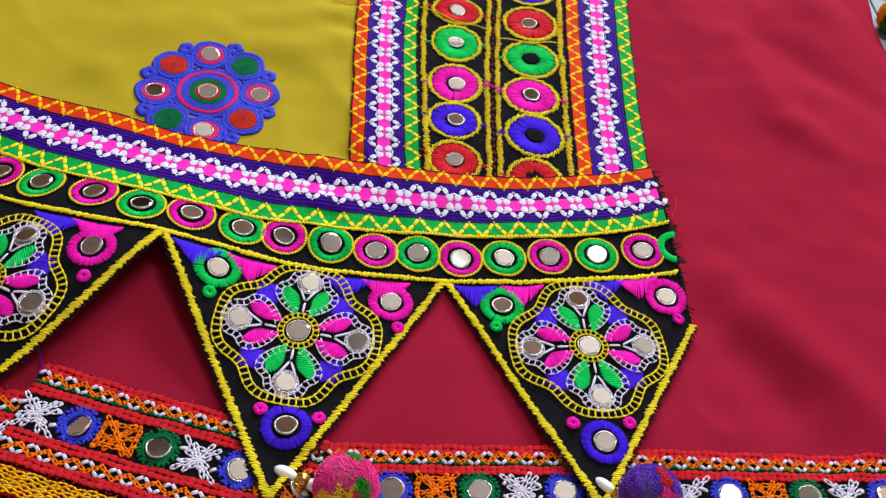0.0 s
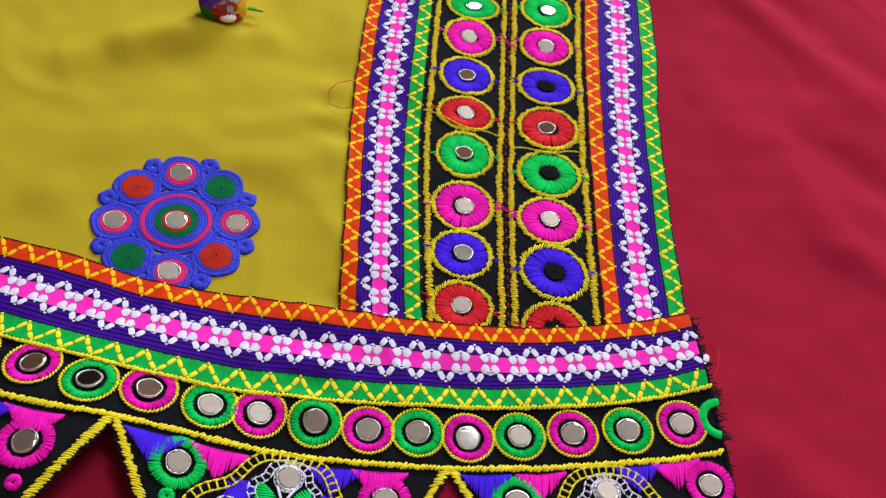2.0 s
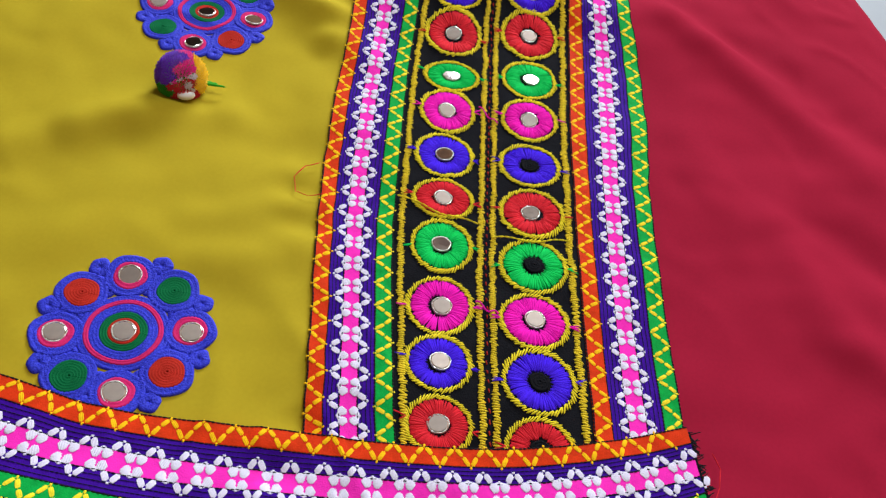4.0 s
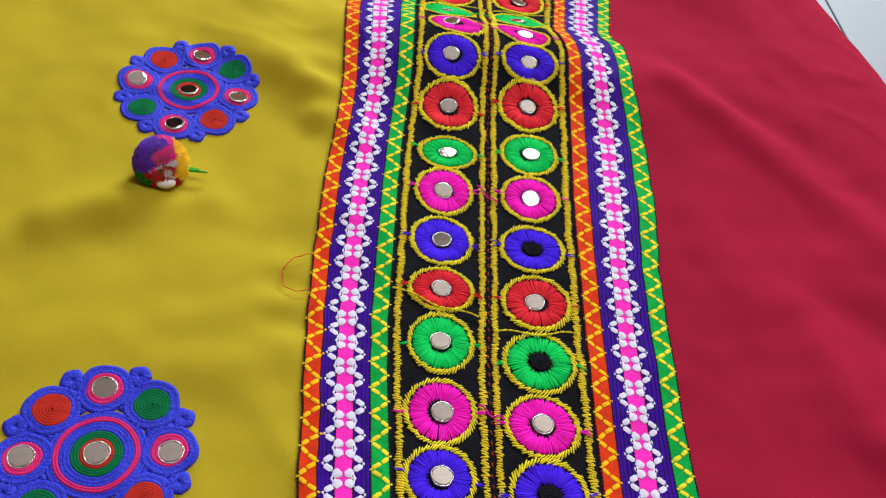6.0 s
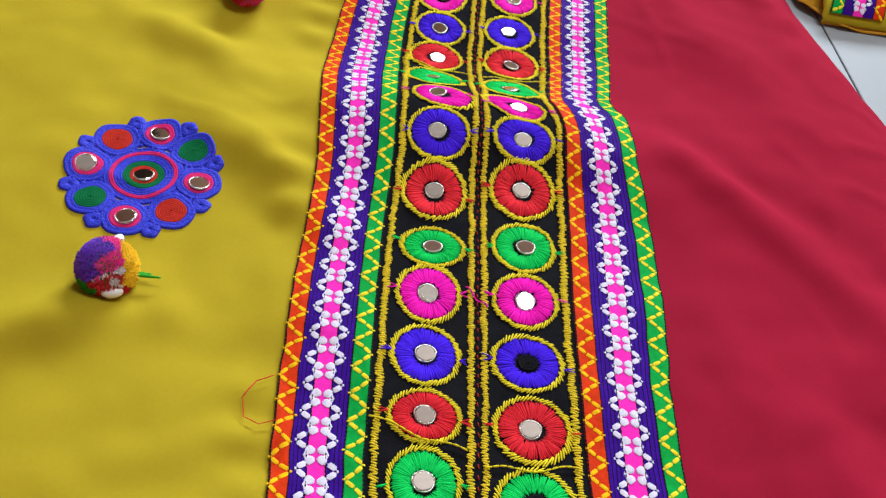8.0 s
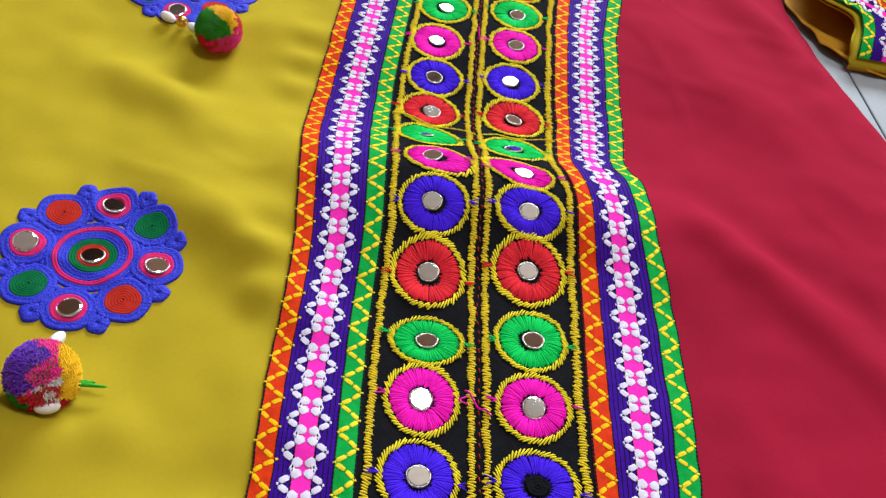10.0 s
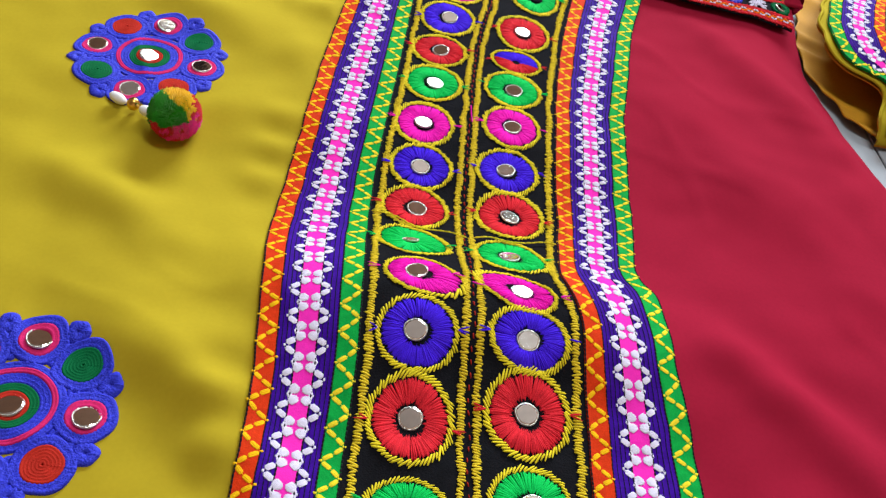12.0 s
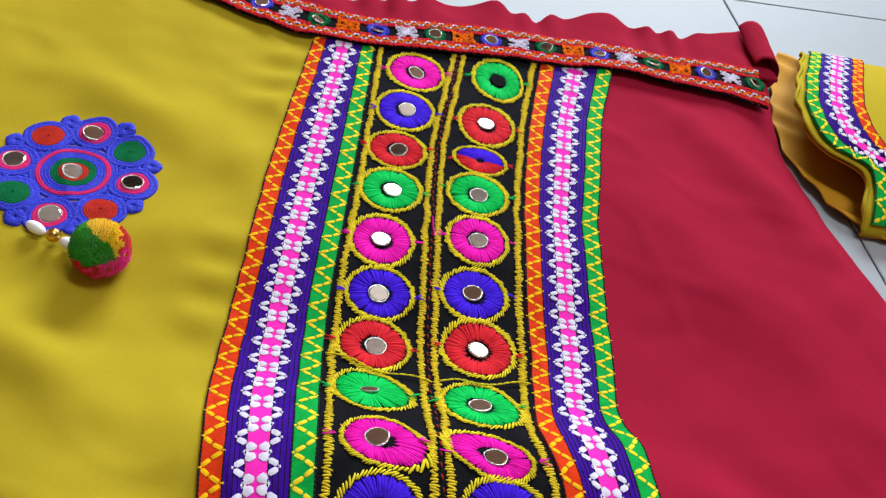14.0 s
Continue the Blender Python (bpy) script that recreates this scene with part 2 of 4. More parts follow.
class Geo:
    """Vertices and faces of one mesh."""

    def __init__(self):
        self.v, self.f = [], []

    def grid(self, rows):
        """A sheet from rows of points."""
        n, m, k = len(rows), len(rows[0]), len(self.v)
        for r in rows:
            self.v.extend(r)
        for i in range(n - 1):
            for j in range(m - 1):
                a = k + i * m + j
                self.f.append((a, a + 1, a + m + 1, a + m))

    def grain(self, p, q, w, h, z=0.0):
        """One stitch: a plump spindle from p to q, w wide and h high."""
        k = len(self.v)
        dx, dy = q[0] - p[0], q[1] - p[1]
        n = math.hypot(dx, dy) or 1e-9
        nx, ny = -dy / n * w / 2, dx / n * w / 2
        self.v.append((p[0], p[1], z))
        for t, g in ((0.14, 0.8), (0.52, 1.0), (0.88, 0.78)):
            x, y = p[0] + dx * t, p[1] + dy * t
            for c, e in ((-1, 0), (-0.72, 0.75), (0.05, 1), (0.76, 0.7), (1, 0)):
                self.v.append((x + nx * c * g, y + ny * c * g, z + h * e * g))
        self.v.append((q[0], q[1], z))
        for c in range(4):
            self.f.append((k, k + 1 + c + 1, k + 1 + c))
            for r in range(2):
                a = k + 1 + r * 5 + c
                self.f.append((a, a + 1, a + 6, a + 5))
            self.f.append((k + 11 + c, k + 12 + c, k + 16))

    def strands(self, p, q, w, h, z=0.0, n=4):
        """A leaf-shaped satin stitch of n fine strands side by side."""
        dx, dy = q[0] - p[0], q[1] - p[1]
        l = math.hypot(dx, dy) or 1e-9
        nx, ny = -dy / l * w / 2, dx / l * w / 2
        for i in range(n):
            c = (2 * i + 1) / n - 1
            e = .20 * c * c + (.03 if i % 2 else 0)
            k = c * (1 - .5 / n)
            self.grain((p[0] + dx * e + nx * k, p[1] + dy * e + ny * k), (q[0] - dx * e + nx * k, q[1] - dy * e + ny * k), w / n * 1.35, h * (1.15 - .5 * c * c), z)

    def ring(self, cx, cy, r0, r1, z, ridges=2, h=0.0007, seg=40, wob=0.0):
        """A flat coil of thread between two radii."""
        prof = []
        for i in range(ridges):
            a, b = r0 + (r1 - r0) * i / ridges, r0 + (r1 - r0) * (i + 1) / ridges
            prof += [(a, 0.25), (a * .6 + b * .4, 1.0), (a * .3 + b * .7, 0.9)]
        prof = [(r0, -1.0)] + prof + [(r1, 0.25), (r1, -1.0)]
        rows = []
        for r, e in prof:
            row = []
            for s in range(seg + 1):
                a = 2 * math.pi * s / seg
                g = 1 + wob * math.sin(a * 5 + cx * 900) + wob * math.sin(a * 3 + cy * 700)
                tw = 0.45 if s % 2 else 1.0
                row.append((cx + r * g * math.cos(a), cy + r * g * math.sin(a), z + h * e * (tw if e > 0.5 else 1)))
            rows.append(row)
        self.grid(rows)

    def mesh(self, name, material, smooth=True, drape=False):
        v = self.v
        if drape:
            v = np.array(v, dtype=float)
            v[:, 2] += heights(v[:, 0], v[:, 1])
        me = bpy.data.meshes.new(name)
        me.from_pydata(v, [], self.f)
        me.materials.append(material)
        if smooth:
            me.polygons.foreach_set("use_smooth", [True] * len(me.polygons))
        me.update()
        return me


def part(name, geo, material, parent, label="", drape=True, kind=""):
    me = geo.mesh(name, material, drape=drape) if isinstance(geo, Geo) else geo
    o = new(name, me)
    o.parent = parent
    if label:
        o["label"] = label
    if kind:
        o["kind"] = kind
    return o


def thing(name, label, category, group="", at=(0, 0, 0)):
    o = new(name)
    o.location = at
    return tagged(o, label, category, group)


def structure(name, verts, faces, material, label, category):
    me = bpy.data.meshes.new(name)
    me.from_pydata(verts, [], faces)
    me.materials.append(material)
    return tagged(new(name, me), label, category, kind="structure")


def box(x0, y0, z0, x1, y1, z1, k=0):
    v = [(x, y, z) for z in (z0, z1) for y in (y0, y1) for x in (x0, x1)]
    f = [(0, 2, 3, 1), (4, 5, 7, 6), (0, 1, 5, 4), (2, 6, 7, 3), (0, 4, 6, 2), (1, 3, 7, 5)]
    return v, [tuple(i + k for i in q) for q in f]


def lay(x, y, z, ux, uy, sx=1.0, sy=1.0, tip=(0.0, 0.0)):
    """A pose on the cloth: local x along (ux, uy), z along the cloth's normal."""
    e = 0.003
    hs = heights(np.array([x, x + e, x - e, x, x]), np.array([y, y, y, y + e, y - e]))
    gx = (hs[1] - hs[2]) / (2 * e) + tip[0]
    gy = (hs[3] - hs[4]) / (2 * e) + tip[1]
    n = Vector((-gx, -gy, 1)).normalized()
    a = Vector((ux, uy, 0))
    a = (a - n * a.dot(n)).normalized()
    b = n.cross(a)
    m = Matrix((a * sx, b * sy, n)).transposed().to_4x4()
    m.translation = (x, y, hs[0] + z)
    return m


# ---- room ----
FLOOR = -0.024
v, f = box(-2.6, -1.8, FLOOR - 0.12, 2.6, 3.4, FLOOR - 0.006)
floor = structure("floor", v, f, GROUT, "pale glossy floor tiles with thin grey joints", "floor")
for nm, b, mt, lb in (
    ("wall_north", (-2.6, 3.4, FLOOR - .12, 2.6, 3.55, 2.8), PLASTER, "plain tan plastered wall"),
    ("wall_south", (-2.6, -1.95, FLOOR - .12, 2.6, -1.8, 2.8), PLASTER, "plain tan plastered wall"),
    ("wall_east", (2.6, -1.95, FLOOR - .12, 2.75, 3.55, 2.8), PLASTER, "plain tan plastered wall"),
    ("wall_west", (-2.75, -1.95, FLOOR - .12, -2.6, 3.55, 2.8), PLASTER, "plain tan plastered wall"),
    ("ceiling", (-2.75, -1.95, 2.8, 2.75, 3.55, 2.9), CEILING, "plain dull painted ceiling"),
):
    v, f = box(*b)
    structure(nm, v, f, mt, lb, nm.split("_")[0])
# unseen dark panel, added so some mirrors reflect dark
v, f = box(-1.45, 3.36, FLOOR, -0.5, 3.4, 2.05)
structure("dark_reflection_panel", v, f, DARKPANEL, "unseen dark panel added for the mirrors to reflect", "door")
# unseen surround added around the north lamp; no window is known here
for nm, b in (("left", (-.11, 3.34, .86, -.05, 3.4, 1.94)), ("right", (1.55, 3.34, .86, 1.61, 3.4, 1.94)), ("head", (-.05, 3.34, 1.88, 1.55, 3.4, 1.94)), ("sill", (-.05, 3.30, .86, 1.55, 3.4, .92))):
    v, f = box(*b)
    structure("north_light_surround", v, f, CEILING, "unseen window-like surround added around the north light", "window")
TS, TR, TX, TY = 0.60, radians(4), 0.298, 1.262
tile_mesh = bpy.data.meshes.new("tile")
g = 0.0007
tv = [(x, y, z) for z, i in ((0, 0), (0.0054, 0), (0.006, 0.0006)) for x, y in ((g + i, g + i), (TS - g - i, g + i), (TS - g - i, TS - g - i), (g + i, TS - g - i))]
tf = [(8, 9, 10, 11)] + [(r + j, r + (j + 1) % 4, r + 4 + (j + 1) % 4, r + 4 + j) for r in (0, 4) for j in range(4)]
tile_mesh.from_pydata(tv, [], tf)
tile_mesh.materials.append(TILE)
for i in range(-6, 5):
    for j in range(-6, 5):
        p = Matrix.Translation((TX, TY, FLOOR - 0.006)) @ Matrix.Rotation(TR, 4, "Z") @ Matrix.Translation((i * TS, j * TS, 0))
        c = p @ Vector((TS / 2, TS / 2, 0))
        if abs(c.x) > 2.95 or not -2.15 < c.y < 3.75:
            continue
        if abs(c.x) < 2.25 and -1.45 < c.y < 3.05:
            o = part("tile", tile_mesh, TILE, floor)
            o.matrix_world = p
        else:
            # cut to the walls
            cut = bpy.data.meshes.new("tile")
            cut.from_pydata([(max(-2.6, min(2.6, w.x)), max(-1.8, min(3.4, w.y)), w.z) for w in (p @ Vector(q) for q in tv)], [], tf)
            cut.materials.append(TILE)
            part("tile", cut, TILE, floor)

# ---- the dress: cloth ----
dress = thing("embroidered_dress", "red and yellow cotton dress with mirror embroidery, laid on tiles", "dress")


def span(a, b, n):
    return [a + (b - a) * i / (n - 1) for i in range(n)]


def sheet(rows, thick=0.0012):
    """A sheet of cloth with a turned rim."""
    g = Geo()
    n, m = len(rows), len(rows[0])
    rim = lambda p: (p[0], p[1], p[2] - thick)
    full = [[rim(p) for p in rows[0]]] + rows + [[rim(p) for p in rows[-1]]]
    full = [[rim(r[0])] + r + [rim(r[-1])] for r in full]
    g.grid(full)
    return g


rows = []
for y in span(0.02, 1.108, 250):
    x1 = red_edge(y)
    rows.append([(x, y, 0.0) for x in span(-0.50, 0.05, 40)[:-1] + span(0.05, x1, 72)])
part("red_panel", sheet(rows, 0.002), RED, dress, "plain red cotton skirt panel, softly creased")
rows = []
for v_ in span(0, 1, 190):
    row = []
    for u_ in span(0, 1, 120):
        y = 0.37 + 0.72 * v_
        for _ in range(3):
            x = -0.50 + (line_a(y) + 0.012 + 0.50) * u_
            lo, hi = (hem_top(x) + hem_bottom(x)) / 2, (waist_low(x) + waist_high(x)) / 2
            y = lo + (hi - lo) * v_
        row.append((x, y, 0.0016))
    rows.append(row)
part("yellow_panel", sheet(rows), YELLOW, dress, "plain mustard yellow cotton panel, softly creased")
rows = []
for v_ in span(0, 1, 220):
    row = []
    for u_ in span(0, 1, 30):
        y = 0.36 + 0.73 * v_
        x = line_b(y) - 0.004 + (line_d(y) - line_b(y) + 0.008) * u_
        y = 0.355 + (waist_low(x) + 0.01 - 0.355) * v_
        x = line_b(y) - 0.004 + (line_d(y) - line_b(y) + 0.008) * u_
        row.append((x, y, 0.0030))
    rows.append(row)
part("black_panel", sheet(rows), BLACK, dress, "black felt strip under the mirror roundels")

# ---- stitches ----


def along(fun, s0, s1, n=400):
    return [fun(s) for s in span(s0, s1, n)]


def steps(pts, pitch, shift=0.0):
    """Places at even steps along a polyline, with the direction there."""
    even = pitch if callable(pitch) else (lambda x, y: pitch)
    out, left = [], even(*pts[0]) / 2 + shift
    for a, b in zip(pts, pts[1:]):
        d = math.hypot(b[0] - a[0], b[1] - a[1])
        if d < 1e-9:
            continue
        while left <= d:
            k = left / d
            out.append((a[0] + (b[0] - a[0]) * k, a[1] + (b[1] - a[1]) * k, (b[0] - a[0]) / d, (b[1] - a[1]) / d))
            left += even(*out[-1][:2])
        left -= d
    return out


def cord(g, pts, width, pitch, z, slant=0.35, h=0.0011, fat=1.25, rag=0.12, wild=0.12, rnd=random.Random(3)):
    """A line of satin stitches laid across a path."""
    for x, y, dx, dy in steps(pts, pitch):
        w = width / 2 * (1 + rnd.uniform(-rag, rag))
        s = slant + rnd.uniform(-wild, wild)
        ax, ay = -dy * w + dx * w * s, dx * w - dy * -w * s
        g.grain((x - ax, y - ay), (x + ax, y + ay), pitch * fat, h * rnd.uniform(0.85, 1.15), z)


def chain(g, pts, width, pitch, z, th=0.0007, h=0.0008):
    """Chain stitch: open links along a path."""
    for x, y, dx, dy in steps(pts, pitch):
        nx, ny = -dy * width / 2, dx * width / 2
        a = (x - dx * pitch * .55, y - dy * pitch * .55)
        b = (x + dx * pitch * .55, y + dy * pitch * .55)
        for s in (1, -1):
            m = (x + nx * s, y + ny * s)
            g.grain((a[0] + nx * s * .3, a[1] + ny * s * .3), m, th, h, z)
            g.grain(m, (b[0] + nx * s * .3, b[1] + ny * s * .3), th, h, z)


def ladder(g, pts, width, pitch, z, th=0.0008, h=0.0008):
    """Square chain stitch: two plump rails with rungs between."""
    for x, y, dx, dy in steps(pts, pitch):
        nx, ny = -dy * width / 2, dx * width / 2
        for s in (1, -1):
            g.grain((x - dx * pitch * .56 + nx * s * .9, y - dy * pitch * .56 + ny * s * .9), (x + dx * pitch * .56 + nx * s, y + dy * pitch * .56 + ny * s), th, h, z)
        g.grain((x - nx, y - ny), (x + nx, y + ny), th * .9, h * 1.1, z)


def satin(g, cx, cy, r0, r1, z, n, rnd, h=0.0011, gap=0.07, jag=0.25):
    """A ring of long radial stitches with a few gaps."""
    for i in range(n):
        if rnd.random() < gap:
            continue
        a = 2 * math.pi * (i + rnd.uniform(-.25, .25)) / n
        c, s = math.cos(a), math.sin(a)
        i0 = r0 * rnd.uniform(1 - jag * .4, 1 + jag)
        o1 = r1 * rnd.uniform(1 - jag * .28, 1.03)
        b = a + rnd.uniform(-.03, .03)
        w = 2 * math.pi * r1 / n * 1.15
        g.grain((cx + i0 * c, cy + i0 * s), (cx + o1 * math.cos(b), cy + o1 * math.sin(b)), w, h * rnd.uniform(.7, 1.2), z)


def mirror_geo(r, rnd):
    g = Geo()
    seg = 18
    ph = [1 + rnd.uniform(-.035, .035) for _ in range(seg)]
    rows = []
    for k, z in ((1.0, -0.0004), (1.0, 0.0004), (0.9, 0.0007), (0.0, 0.0007)):
        rows.append([(r * k * ph[i % seg] * math.cos(2 * math.pi * i / seg), r * k * ph[i % seg] * math.sin(2 * math.pi * i / seg), z) for i in range(seg + 1)])
    g.grid(rows)
    return g


MR = random.Random(11)
mirrors = [mirror_geo(1.0, MR) for _ in range(4)]


def put_mirror(parent, x, y, z, r, dark=False, sx=1.0, sy=1.0, tilt=0.14, label=""):
    g = Geo()
    src = mirrors[MR.randrange(4)]
    g.v = [(px * r, py * r, pz) for px, py, pz in src.v]
    g.f = src.f
    o = part("mirror", g.mesh("mirror", DARKGLASS if dark else MIRROR, smooth=False), None, parent, label)
    o.matrix_basis = lay(x, y, z, 1, 0, sx, sy, (MR.gauss(0, tilt), MR.gauss(0, tilt)))
    if not dark:
        e = Geo()
        e.ring(0, 0, r * 0.97, r * 1.10, 0.0002, 1, 0.0005, 26, 0.02)
        q = part("foil_rim", e.mesh("foil_rim", SILVER), None, parent)
        q.matrix_basis = o.matrix_basis
    return o

# ---- woven ribbons ----
PITCH = 0.0143


def motif(kind):
    g = Geo()
    if kind == "white_flower":
        for sx in (-1, 1):
            for sy in (-1, 1):
                # four fat lobes crossing the pink stripe, and the pair of leaves beside it
                g.strands((sx * .0047, sy * .0041), (sx * .0006, sy * .0009), .0037, .00024, .0001, n=6)
                g.strands((sx * .0030, sy * .0002), (sx * .0050, sy * .0019), .0022, .00018, n=3)
                g.strands((sx * .0044, .00715 + sy * .0036), (sx * .0088, .00715 + sy * .0006), .0028, .00022, .0001, n=5)
            g.strands((sx * .0046, 0), (sx * .0058, 0), .0012, .00022, n=2)
            g.strands((sx * .0085, .00715), (sx * .0097, .00715), .0013, .00022, n=2)
    else:
        w = .0040
        for sy in (-1, 1):
            g.strands((-w, sy * .0004), (-w * .10, sy * .0037), .0021, .00020, n=3)
            g.strands((-w * .15, sy * .0036), (w, sy * .0066), .0021, .00020, n=3)
        g.grain((-w * 1.3, 0), (-w * .85, 0), .0012, .00022)
        g.grain((w * .9, .0071), (w * 1.3, .0071), .0012, .00022)
    return g


WHITE_FLOWER = motif("white_flower")
ZIG = motif("zig")


def laid(src, x, y, z, dx, dy, sx, sy):
    """A motif laid on the cloth at (x, y), its length along (dx, dy)."""
    g = Geo()
    g.v = [(x + px * sx * dy + py * sy * dx, y - px * sx * dx + py * sy * dy, z + pz) for px, py, pz in src.v]
    g.f = src.f
    return g


def even_pitch(x, y):
    return PITCH


def puckered_pitch(x, y):
    """Stitches crowd where the cloth is gathered above the seam."""
    return float(np.interp(y, (.70, .765, .785, .88, .96, 1.05), (.0148, .0148, .0106, .0112, .0128, .0140)))


def ribbon(parent, at, s0, s1, label, z=0.0036, n=260, drape=True, pitch=even_pitch, end=0.0, wide=1.0):
    """A woven ribbon: at(s, u) gives the plan point, u from the orange edge to the green one."""
    bands = (("orange_stripe", 0.0, .205, R_ORANGE, 6), ("purple_stripe", .205, .385, R_PURPLE, 7), ("pink_stripe", .385, .59, R_PINK, 8), ("purple_stripe", .59, .78, R_PURPLE, 7), ("green_stripe", .78, 1.0, R_GREEN, 6))
    base = thing("ribbon_trim", label, "")
    del base["label"]
    base.parent = parent
    base["label"] = label
    ss = span(s0, s1, n)
    for nm, u0, u1, mt, k in bands:
        rows = []
        us = span(u0, u1, 2 * k + 1)
        for i, s in enumerate(ss):
            row = [(*at(s, u0), z - .0014)]
            for j, u in enumerate(us):
                e = (0.00014 if j % 2 else 0.0) if "purple" in nm else 0.00022 * ((i + j) % 2)
                row.append((*at(s, u), z + e))
            row.append((*at(s, u1), z - .0014))
            rows.append(row)
        g = Geo()
        g.grid(rows)
        part(nm, g, mt, base, drape=drape)
    g = Geo()
    # the lines inside the purple stripes are painted shade of grooves between ribs
    for u, w in ((.006, .0009), (.205, .0007), (.25, .0004), (.295, .0005), (.34, .0004), (.385, .0009), (.59, .0009), (.635, .0004), (.685, .0005), (.735, .0004), (.78, .0009), (.994, .0009)):
        for x, y, dx, dy in steps([at(s, u) for s in ss], .0021):
            g.grain((x - dx * .0011, y - dy * .0011), (x + dx * .0011, y + dy * .0011), w, .00022, z + .0002)
    part("edge_stitching_and_grooves", g, T_BLACK, base, drape=drape, kind="stuff")
    mid = [s for s in ss if s < s1 - end]
    for x, y, dx, dy in steps([at(s, .4875) for s in mid], pitch):
        part("white_flower", laid(WHITE_FLOWER, x, y, z + .0002, dx, dy, wide, pitch(x, y) / PITCH), T_WHITE, base, drape=drape)
    for u, mt in ((.105, T_GOLD), (.89, T_YELLOW)):
        for x, y, dx, dy in steps([at(s, u) for s in mid], lambda x, y: pitch(x, y) * .98):
            part("zigzag_stitch", laid(ZIG, x, y, z + .0002, dx, dy, wide if u < .5 else -wide, pitch(x, y) / PITCH), mt, base, drape=drape)
    return base


def rib_left(s, u):
    y0 = s
    a, b = line_a(y0) + .0007 * noise.noise((1, y0 * 70, 0)), line_b(y0) + .0005 * noise.noise((5, y0 * 70, 0))
    x = a + (b - a) * u
    return x, y0 + (waist_low(x) - waist_low(-.03)) * max(0, (y0 - .95) / .13)


def rib_right(s, u):
    a, b = line_d(s) + .0005 * noise.noise((9, s * 70, 0)), line_e(s) + .0007 * noise.noise((3, s * 70, 0))
    x = a + (b - a) * u
    return x, s + (waist_low(x) - waist_low(.13)) * max(0, (s - .95) / .13)


ribbon(dress, rib_left, .366, 1.068, "ribbon of orange, purple, pink and green stripes with white flower stitches", pitch=puckered_pitch)
ribbon(dress, rib_right, .372, 1.084, "ribbon of orange, purple, pink and green stripes with white flower stitches", pitch=puckered_pitch)

# ---- the front panel's yellow cords ----
for off, fun, w in ((.0042, line_b, .0042), (-.0034, line_c, .0040), (.0034, line_c, .0040), (-.0042, line_d, .0046)):
    g = Geo()
    pts = [(fun(y) + off + .0011 * noise.noise((off * 900, y * 80, 0)), y) for y in span(.374, 1.078, 500)]
    cord(g, pts, w * .92, .0013, .0036, slant=0.16, h=.0006, fat=.78, rag=.32, wild=.32)
    part("yellow_cord", g, T_CORD, dress, kind="stuff")
g = Geo()
cord(g, [(line_c(y) + .0012 * noise.noise((3, y * 60, 0)), y) for y in span(.38, 1.07, 400)], .0005, .0055, .0036, slant=5, h=.0007, fat=.12)
part("red_running_stitch", g, T_BRICK, dress, kind="stuff")

# ---- mirror roundels of the front panel ----
COLOURS = {"R": (T_RED, "red"), "B": (T_BLUE, "royal blue"), "M": (T_MAGENTA, "magenta"), "G": (T_GREEN, "bright green")}
# colour, x, y, half width, half height, turn, mirror: 1 whole, 0 black disc instead
TEARS = {("M", .752): (-28, .45), ("M", .747): (158, .30), ("G", .786): (-20, .16), ("G", .782): (-25, .14)}  # puckered to a point: direction, stretch
ROUNDELS = [
    ("R", .005, .389, .0166, .0158, 0, 1), ("B", .003, .423, .0170, .0173, 0, 1), ("M", .002, .458, .0178, .0186, 0, 1), ("G", .001, .498, .0172, .0190, 0, 1), ("R", 0, .532, .0180, .0148, 0, 1),
    ("B", -.001, .567, .0178, .0190, 0, 1), ("M", -.001, .606, .0174, .0195, 0, 1), ("G", 0, .638, .0183, .0140, 0, 1), ("R", -.001, .678, .0192, .0218, 0, 1), ("B", -.001, .717, .0190, .0188, 0, 1),
    ("M", -.003, .752, .0180, .0158, -20, 1), ("G", -.005, .786, .0190, .0150, -22, 2), ("R", -.003, .818, .0190, .0178, -8, 1), ("B", -.001, .850, .0184, .0168, 0, 1),
    ("M", -.001, .885, .0180, .0195, 0, 1), ("G", .003, .925, .0184, .0188, 0, 1), ("R", .006, .960, .0184, .0168, -10, 1), ("B", .011, .998, .0190, .0205, 0, 1), ("M", .018, 1.042, .0198, .0222, 0, 1),
    ("R", .053, .383, .0172, .0165, 0, 0), ("B", .053, .419, .0192, .0192, 0, 0), ("M", .051, .455, .0189, .0180, 0, 1), ("G", .051, .492, .0192, .0195, 0, 0), ("R", .051, .531, .0193, .0188, -8, 1),
    ("B", .050, .569, .0188, .0178, -8, 0), ("M", .050, .608, .0180, .0182, -12, 1), ("G", .050, .645, .0182, .0185, 0, 1), ("R", .050, .687, .0198, .0216, 0, 1), ("B", .050, .721, .0194, .0165, -12, 1),
    ("M", .047, .747, .0194, .0130, -22, 1), ("G", .045, .782, .0196, .0175, -14, 1), ("R", .049, .822, .0196, .0200, 0, 1), ("B", .048, .856, .0188, .0175, 0, 1), ("M", .051, .893, .0180, .0192, 0, 1),
    ("G", .053, .930, .0188, .0182, 0, 1), ("R", .056, .960, .0172, .0128, -10, 3), ("R", .062, .995, .0187, .0222, 0, 1), ("G", .073, 1.046, .0178, .0250, 0, 0),
]
rr = random.Random(21)
